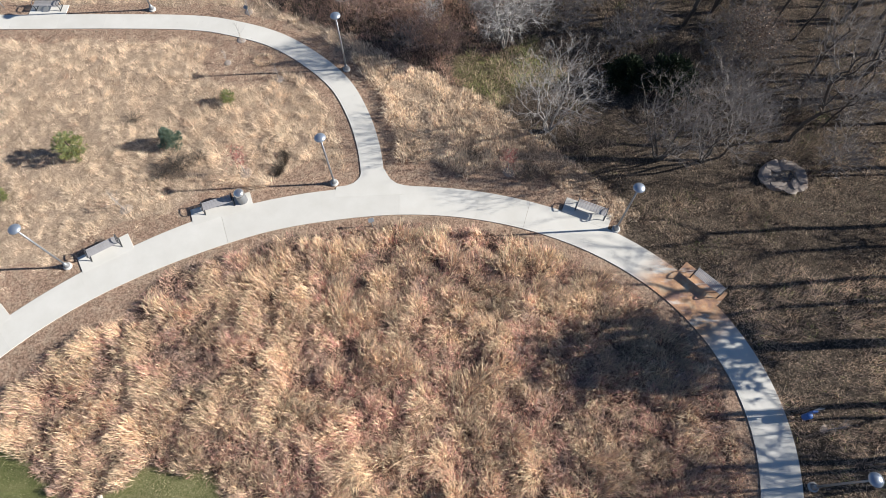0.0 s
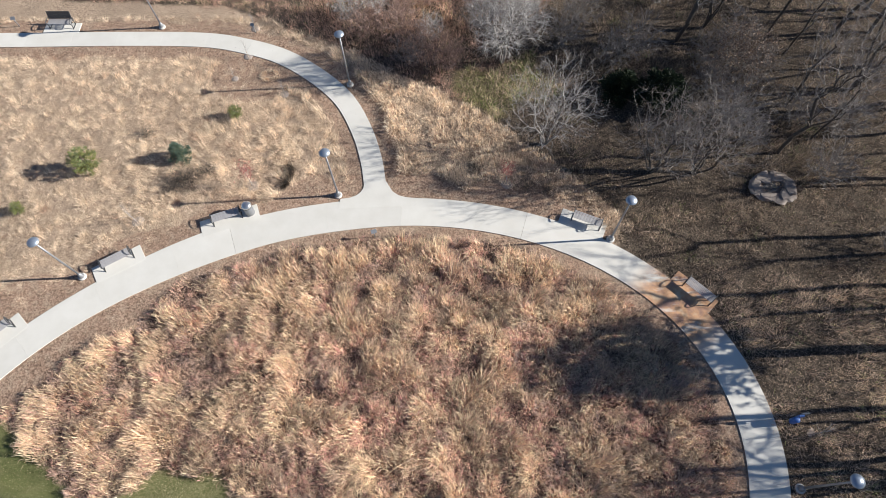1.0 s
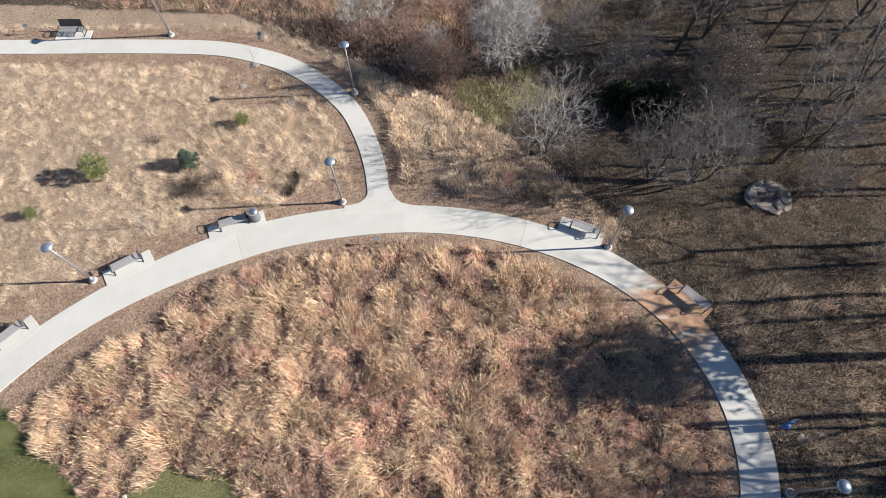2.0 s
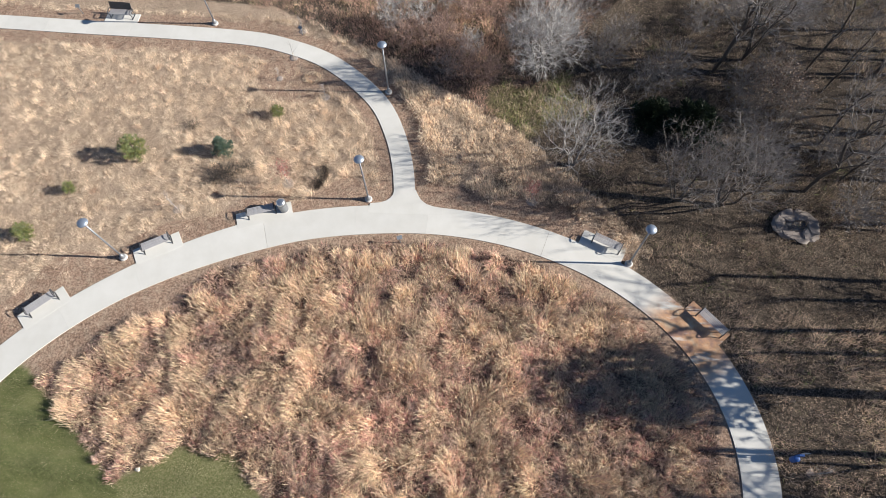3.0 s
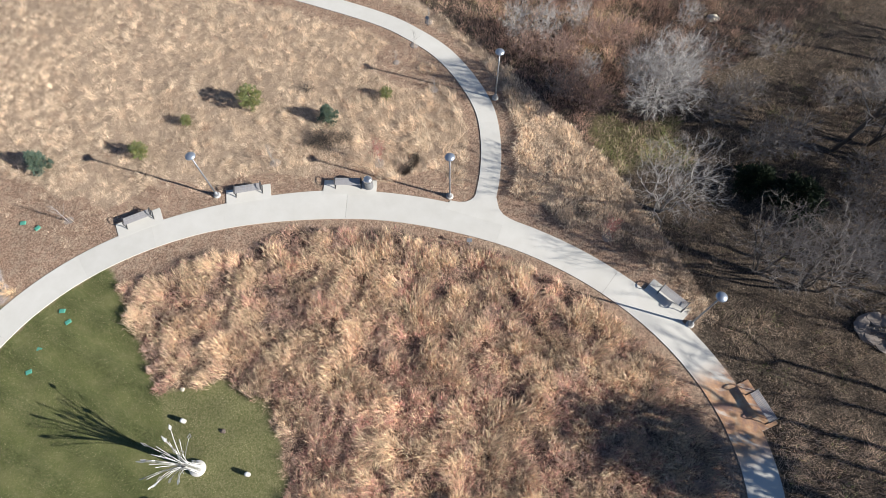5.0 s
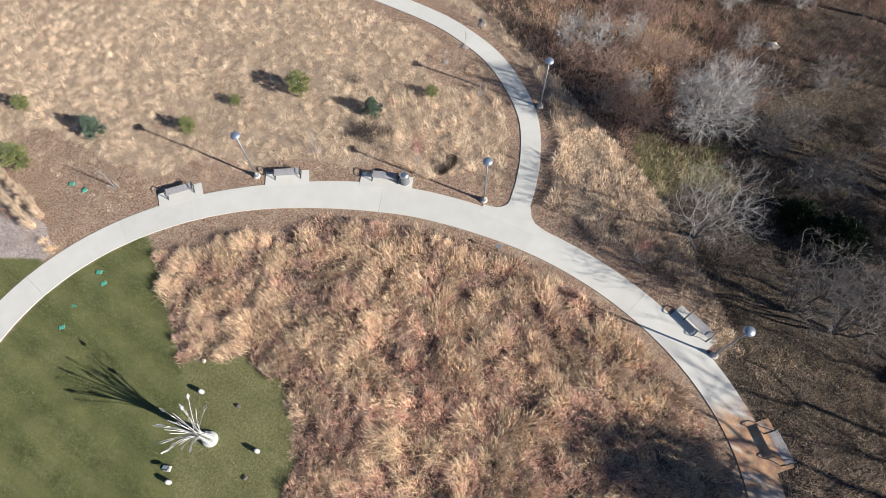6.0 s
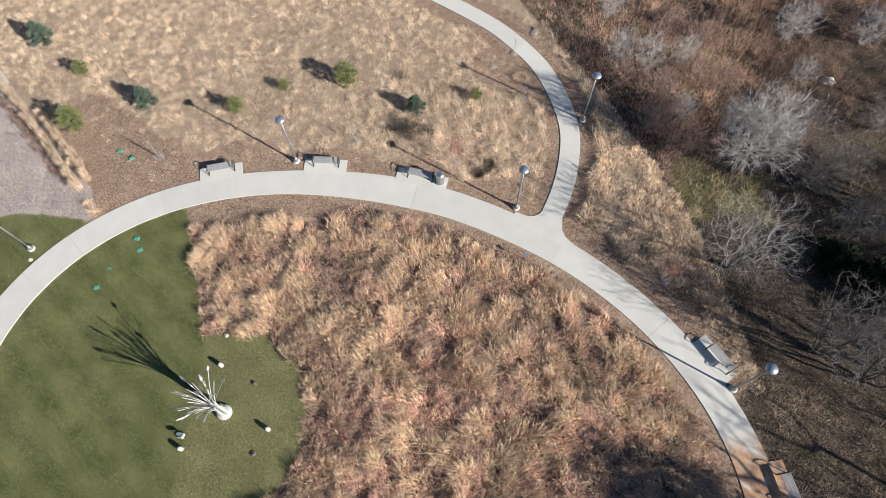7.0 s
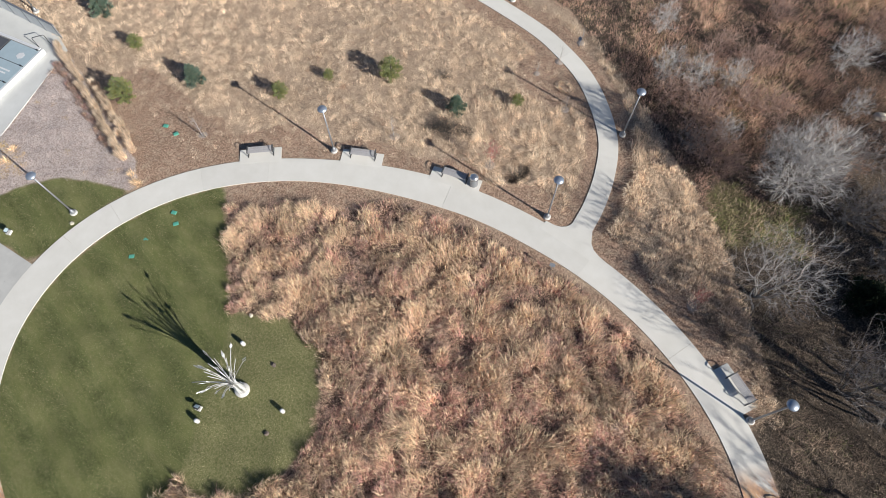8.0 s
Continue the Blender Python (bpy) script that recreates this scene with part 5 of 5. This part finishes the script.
M_MULCHRING = plain("grey_wood_mulch", (0.34, 0.29, 0.26), 0.95, 0, 0.35, 14, 0.1, 0.8)
bare = stand(build_sapling(2.1, "bare planted sapling with a stake and mulch ring", False, 1), -29.8, 7.4, 0, 1, -0.05)
for x, y, s in ((-19.3, 16.5, 1.0), (-11.5, 26.7, 0.7), (-15.2, 28.1, 0.55), (-14.6, 30.2, 0.75), (-14.5, 32.9, 0.7), (18.9, 4.2, 0.9)):
    again(bare, x, y, x * 30, s, -0.05)
red = stand(build_sapling(2.0, "small planted tree with thin red leaves", True, 3), -12.6, 19.2, 0, 1, -0.05)
again(red, 3.6, 19.4, 100, 0.95, -0.05)
weed = stand(build_tree(2.0, 1.9, M_BARKD, M_BARKD, "low dark withered weed clump in the dry grass", 6, 0.08, 200, 0.012, name="weed_clump", category="weeds", splay=0.7, twigs=7, fine=0.012, shoot=0.18, heavy=0.02), -17.0, 19.6, 0, 0.5)
# the two clumps near x -10.4 are added for a curved shadow there
for x, y, s in ((-16.6, 19.4, 0.42), (-17.6, 19.0, 0.34), (-15.7, 20.2, 0.36), (-10.4, 19.5, 0.30), (-10.3, 20.3, 0.25), (4.9, 19.0, 0.4), (1.6, 20.6, 0.35), (6.2, 18.9, 0.35), (10.8, 18.3, 0.45), (-20.2, 23.2, 0.3)):
    again(weed, x, y, x * 90, s)


# ---- small fittings ----
def build_lid(m):
    b = tagged(empty("valve_box", m), "green plastic irrigation valve lid set in the ground", "valve box", "irrigation lids")
    part("rim", box(0.36, 0.26, 0.08, pose(0, 0, 0.0), 0.02), M_GREEN, b)
    part("lid", box(0.31, 0.21, 0.02, pose(0, 0, 0.045), 0.006), M_GREEN, b, "bright green lid")
    return b


lid = build_lid(pose(-26.2, 2.1, -0.02, 0, 0, 25))
for x, y, a in ((-25.4, 1.65, 60), (-25.9, -0.4, 10), (-25.6, -1.75, 45), (-32.6, 6.2, 30), (-31.45, 6.25, 70)):
    copy_thing(lid, pose(x, y, -0.02, 0, 0, a))


def build_station():
    b = tagged(empty("waste_station", pose(17.75, 4.95, -0.05)), "dog waste station with a blue box on a thin post", "waste station")
    part("post", box(0.06, 0.06, 2.05, pose(0, 0, 0.95), 0.006), M_IRON, b, "dark square post")
    part("bin", lathe([(0.14, 0.35), (0.16, 0.38), (0.16, 0.80), (0.15, 0.84)], 16, pose(0.0, -0.18, 0)), M_BLUE, b, "blue round bin", True)
    part("bin_lid", lathe([(0.165, 0.84), (0.165, 0.87), (0.10, 0.90), (0.02, 0.91)], 16, pose(0.0, -0.18, 0)), M_BLUE, b, "", True)
    part("dispenser", box(0.26, 0.10, 0.34, pose(0, -0.08, 1.25), 0.015), M_BLUE, b)
    part("sign_plate", box(0.30, 0.015, 0.36, pose(0, -0.04, 1.75), 0.004), M_WHITE, b)


build_station()


def build_marker(x, y, turn):
    b = tagged(empty("path_marker", pose(x, y, -0.05, 0, 0, turn)), "small grey post with an angled plate beside the path", "marker post", "marker posts")
    part("post", tube([(0, 0, -0.05), (0, 0, 0.75)], 0.03, 8), M_STEEL, b, "", True)
    part("plate", box(0.34, 0.24, 0.02, pose(0, -0.04, 0.82, 40, 0, 0), 0.005), M_STEEL, b, "angled metal plate")


build_marker(-32.3, 33.2, 10)
build_marker(-14.4, 32.5, -30)
build_marker(-4.5, 15.55, 20)


# ---- ornamental planting by the building ----
def planting():
    rows = []
    for k in range(30):
        t = k / 29
        for off in (-0.40, 0.40):
            if off > 0 and t < 0.38:
                continue
            rows.append((-45.0 + 12.6 * t + 0.22 * off + RNG.normal(0, 0.10), 5.75 - 2.9 * t + off + RNG.normal(0, 0.08)))
    p = np.array(rows)
    n = len(p)
    ob = bunches("ornamental_grass", p[:, 0], p[:, 1], 150, RNG.uniform(0.30, 0.42, n), RNG.uniform(0.7, 1.0, n), 0.015, np.full(n, 2.8), np.full(n, 0.2), RNG.uniform(0.5, 0.72, n), RNG.uniform(0.4, 0.65, n), M_FIELD, 0.14, 0.6, 0.9)
    tagged(ob, "rows of tall tan ornamental grass along the bed", "grass", kind="stuff")
    t = np.linspace(0.08, 0.86, 34)
    rx, ry = -45.0 + 12.6 * t + RNG.normal(0, 0.15, 34), 4.55 - 2.75 * t + RNG.normal(0, 0.14, 34)
    ob = bunches("red_switchgrass", rx, ry, 60, RNG.uniform(0.2, 0.34, 34), RNG.uniform(0.3, 0.5, 34), 0.015, np.full(34, 2.8), np.full(34, 0.3), np.where(np.arange(34) % 3 == 0, 0.97, 0.12), RNG.uniform(0.1, 0.35, 34), M_MEADOW, 0.1, 0.8, 0.9)
    tagged(ob, "row of low faded red grasses along the bed", "grass", kind="stuff")
    x, y = scatter(-46, -29, -8, 6, 0.34)
    z = zones(x, y)
    keep = z["bed"] & (RNG.uniform(0, 1, len(x)) < 0.8)
    x, y = x[keep], y[keep]
    rusty = (np.hypot((x + 38.6) / 1.5, y + 3.2) < 1.2) | (RNG.uniform(0, 1, len(x)) < 0.03)
    tone = np.where(rusty, RNG.uniform(0.4, 0.7, len(x)), RNG.uniform(0.0, 0.25, len(x)))
    ob = tufts("bed_plants", x, y, 34, 0.22, 0.20, 0.015, 0.4, 0.8, tone, RNG.uniform(0.5, 1, len(x)), M_BEDPLANT, False, 0.06)
    tagged(ob, "low withered grey and rusty plants in the mulched bed", "plants", kind="stuff")
    q = np.array([(-30.2, 1.75), (-30.9, 2.0), (-29.9, 1.9), (-38.6, -3.2), (-39.2, -2.3), (-38.9, -4.3)])
    ob = tufts("golden_tufts", q[:, 0], q[:, 1], 90, 0.22, 0.38, 0.022, 0.2, 0.75, np.full(6, 0.66), np.full(6, 0.8), M_MEADOW, True, 0.05)
    tagged(ob, "golden brown grass tufts at the bed's edge", "grass", kind="stuff")


planting()


# ---- low building, its walk and screen ----
def build_terrace():
    verts, faces = prism(WALK_AREA[::-1], -0.15, 0.0)
    tagged(mesh_object("walkway", verts, faces, M_WALK), "grey concrete walk beside the low building", "pavement", kind="structure")
    u = Vector((2.55, -8.6, 0)).normalized()          # along the front wall, southwards
    w = Vector((u.y, -u.x, 0))                        # inwards
    a = math.degrees(math.atan2(u.y, u.x))
    o = Vector((-45.5, 4.35, 0))
    root = tagged(empty("low_building", pose(o.x, o.y, 0, 0, 0, a)), "low white-walled building with blue-grey roof panels", "building")
    part("front_wall", box(11.0, 0.16, 0.42, pose(5.5, -0.08, 0.21), 0.02), M_WHITE, root, "white front wall")
    part("end_wall", box(0.24, 6.6, 0.42, pose(0.12, -3.56, 0.21), 0.015), M_WHITE, root, "white end wall")
    part("core", box(10.5, 6.0, 0.34, pose(5.55, -3.3, 0.17)), M_DARKP, root)
    for i in range(6):
        x = 0.30 + 1.78 * i + 0.87
        pn = part("roof_panel", box(1.72, 2.8, 0.05, pose(x, -1.59, 0.39), 0.008), M_PANEL, root, "blue-grey glass roof panel")
        part("seam_bracket", box(0.10, 0.16, 0.10, pose(x - 0.87, -0.36, 0.45), 0.01), M_IRON, pn)
        if i == 0:
            part("emblem", lathe([(0.34, 0.420), (0.33, 0.426), (0.05, 0.427)], 6, pose(x + 0.1, -1.15, 0)), M_WHITE, pn, "pale six-sided emblem")
        else:
            for j, ln in ((0, 1.0), (1, 0.7)):
                part("marking", box(0.13, ln, 0.006, pose(x - 0.1 + 0.3 * j, -1.3, 0.420)), M_SCREEN, pn, "faint pale marking bar")
    for i in range(4):
        part("dark_panel", box(2.5, 2.9, 0.05, pose(1.6 + 2.62 * i, -4.56, 0.39), 0.008), M_DARKP, root, "dark grey roof panel")


def build_screen():
    p0, p1 = Vector((-45.9, 6.05, 0)), Vector((-58.0, 3.6, 0))
    d = p1 - p0
    root = tagged(empty("screen_fence", pose(p0.x, p0.y, 0, 0, 0, math.degrees(math.atan2(d.y, d.x)))), "grey panelled screen fence with a metal cap rail", "fence")
    n, step = 7, d.length / 7
    for i in range(n):
        part("panel", box(step - 0.10, 0.04, 1.22, pose(step * (i + 0.5), 0, 0.69), 0.004), M_SCREEN, root)
    for i in range(n + 1):
        part("post", box(0.09, 0.09, 1.36, pose(step * i, 0, 0.68), 0.006), M_STEEL, root)
    part("cap_rail", box(d.length + 0.14, 0.15, 0.05, pose(d.length / 2, 0, 1.385), 0.008), M_STEEL, root, "flat metal cap rail")


def build_rail():
    b = tagged(empty("handrail", pose(-46.35, 4.7, 0, 0, 0, 62)), "dark metal handrail beside the low building", "handrail")
    part("rail", tube([(-0.45, 0, 0.0), (-0.45, 0, 0.85), (-0.38, 0, 0.92), (0.38, 0, 0.92), (0.45, 0, 0.85), (0.45, 0, 0.0)], 0.028, 8), M_IRON, b, "", True)


build_terrace()
build_screen()
build_rail()


# ---- a tan mound of cut grass on the mulch, and dark tufts for a curved shadow by the red sapling ----
def mound():
    a = RNG.uniform(0, 2 * np.pi, 46)
    x, y = -12.75 + 0.55 * np.cos(a), 28.35 + 0.42 * np.sin(a)
    ob = tufts("cut_grass_mound", x, y, 26, 0.16, 0.22, 0.016, 0.5, 0.7, np.full(46, 0.72), np.full(46, 0.6), M_FIELD, False, 0.08)
    tagged(ob, "ring of cut tan grass heaped on the mulch", "grass", kind="stuff")
    t = np.linspace(0, 1, 16)
    x, y = -10.55 + 0.35 * np.sin(2.6 * t), 19.0 + 1.7 * t
    # added dark stems draw the curved shadow at the sapling's mound edge
    ob = tufts("dark_forbs", x, y, 60, 0.16, 0.5, 0.017, 0.2, 0.5, np.full(16, 0.0), np.full(16, 0.0), M_UNDER, False, 0.05, None, 0.16, 0.1)
    tagged(ob, "dark tufts standing in for a curved shadow beside the planted sapling", "plants", kind="stuff")


mound()
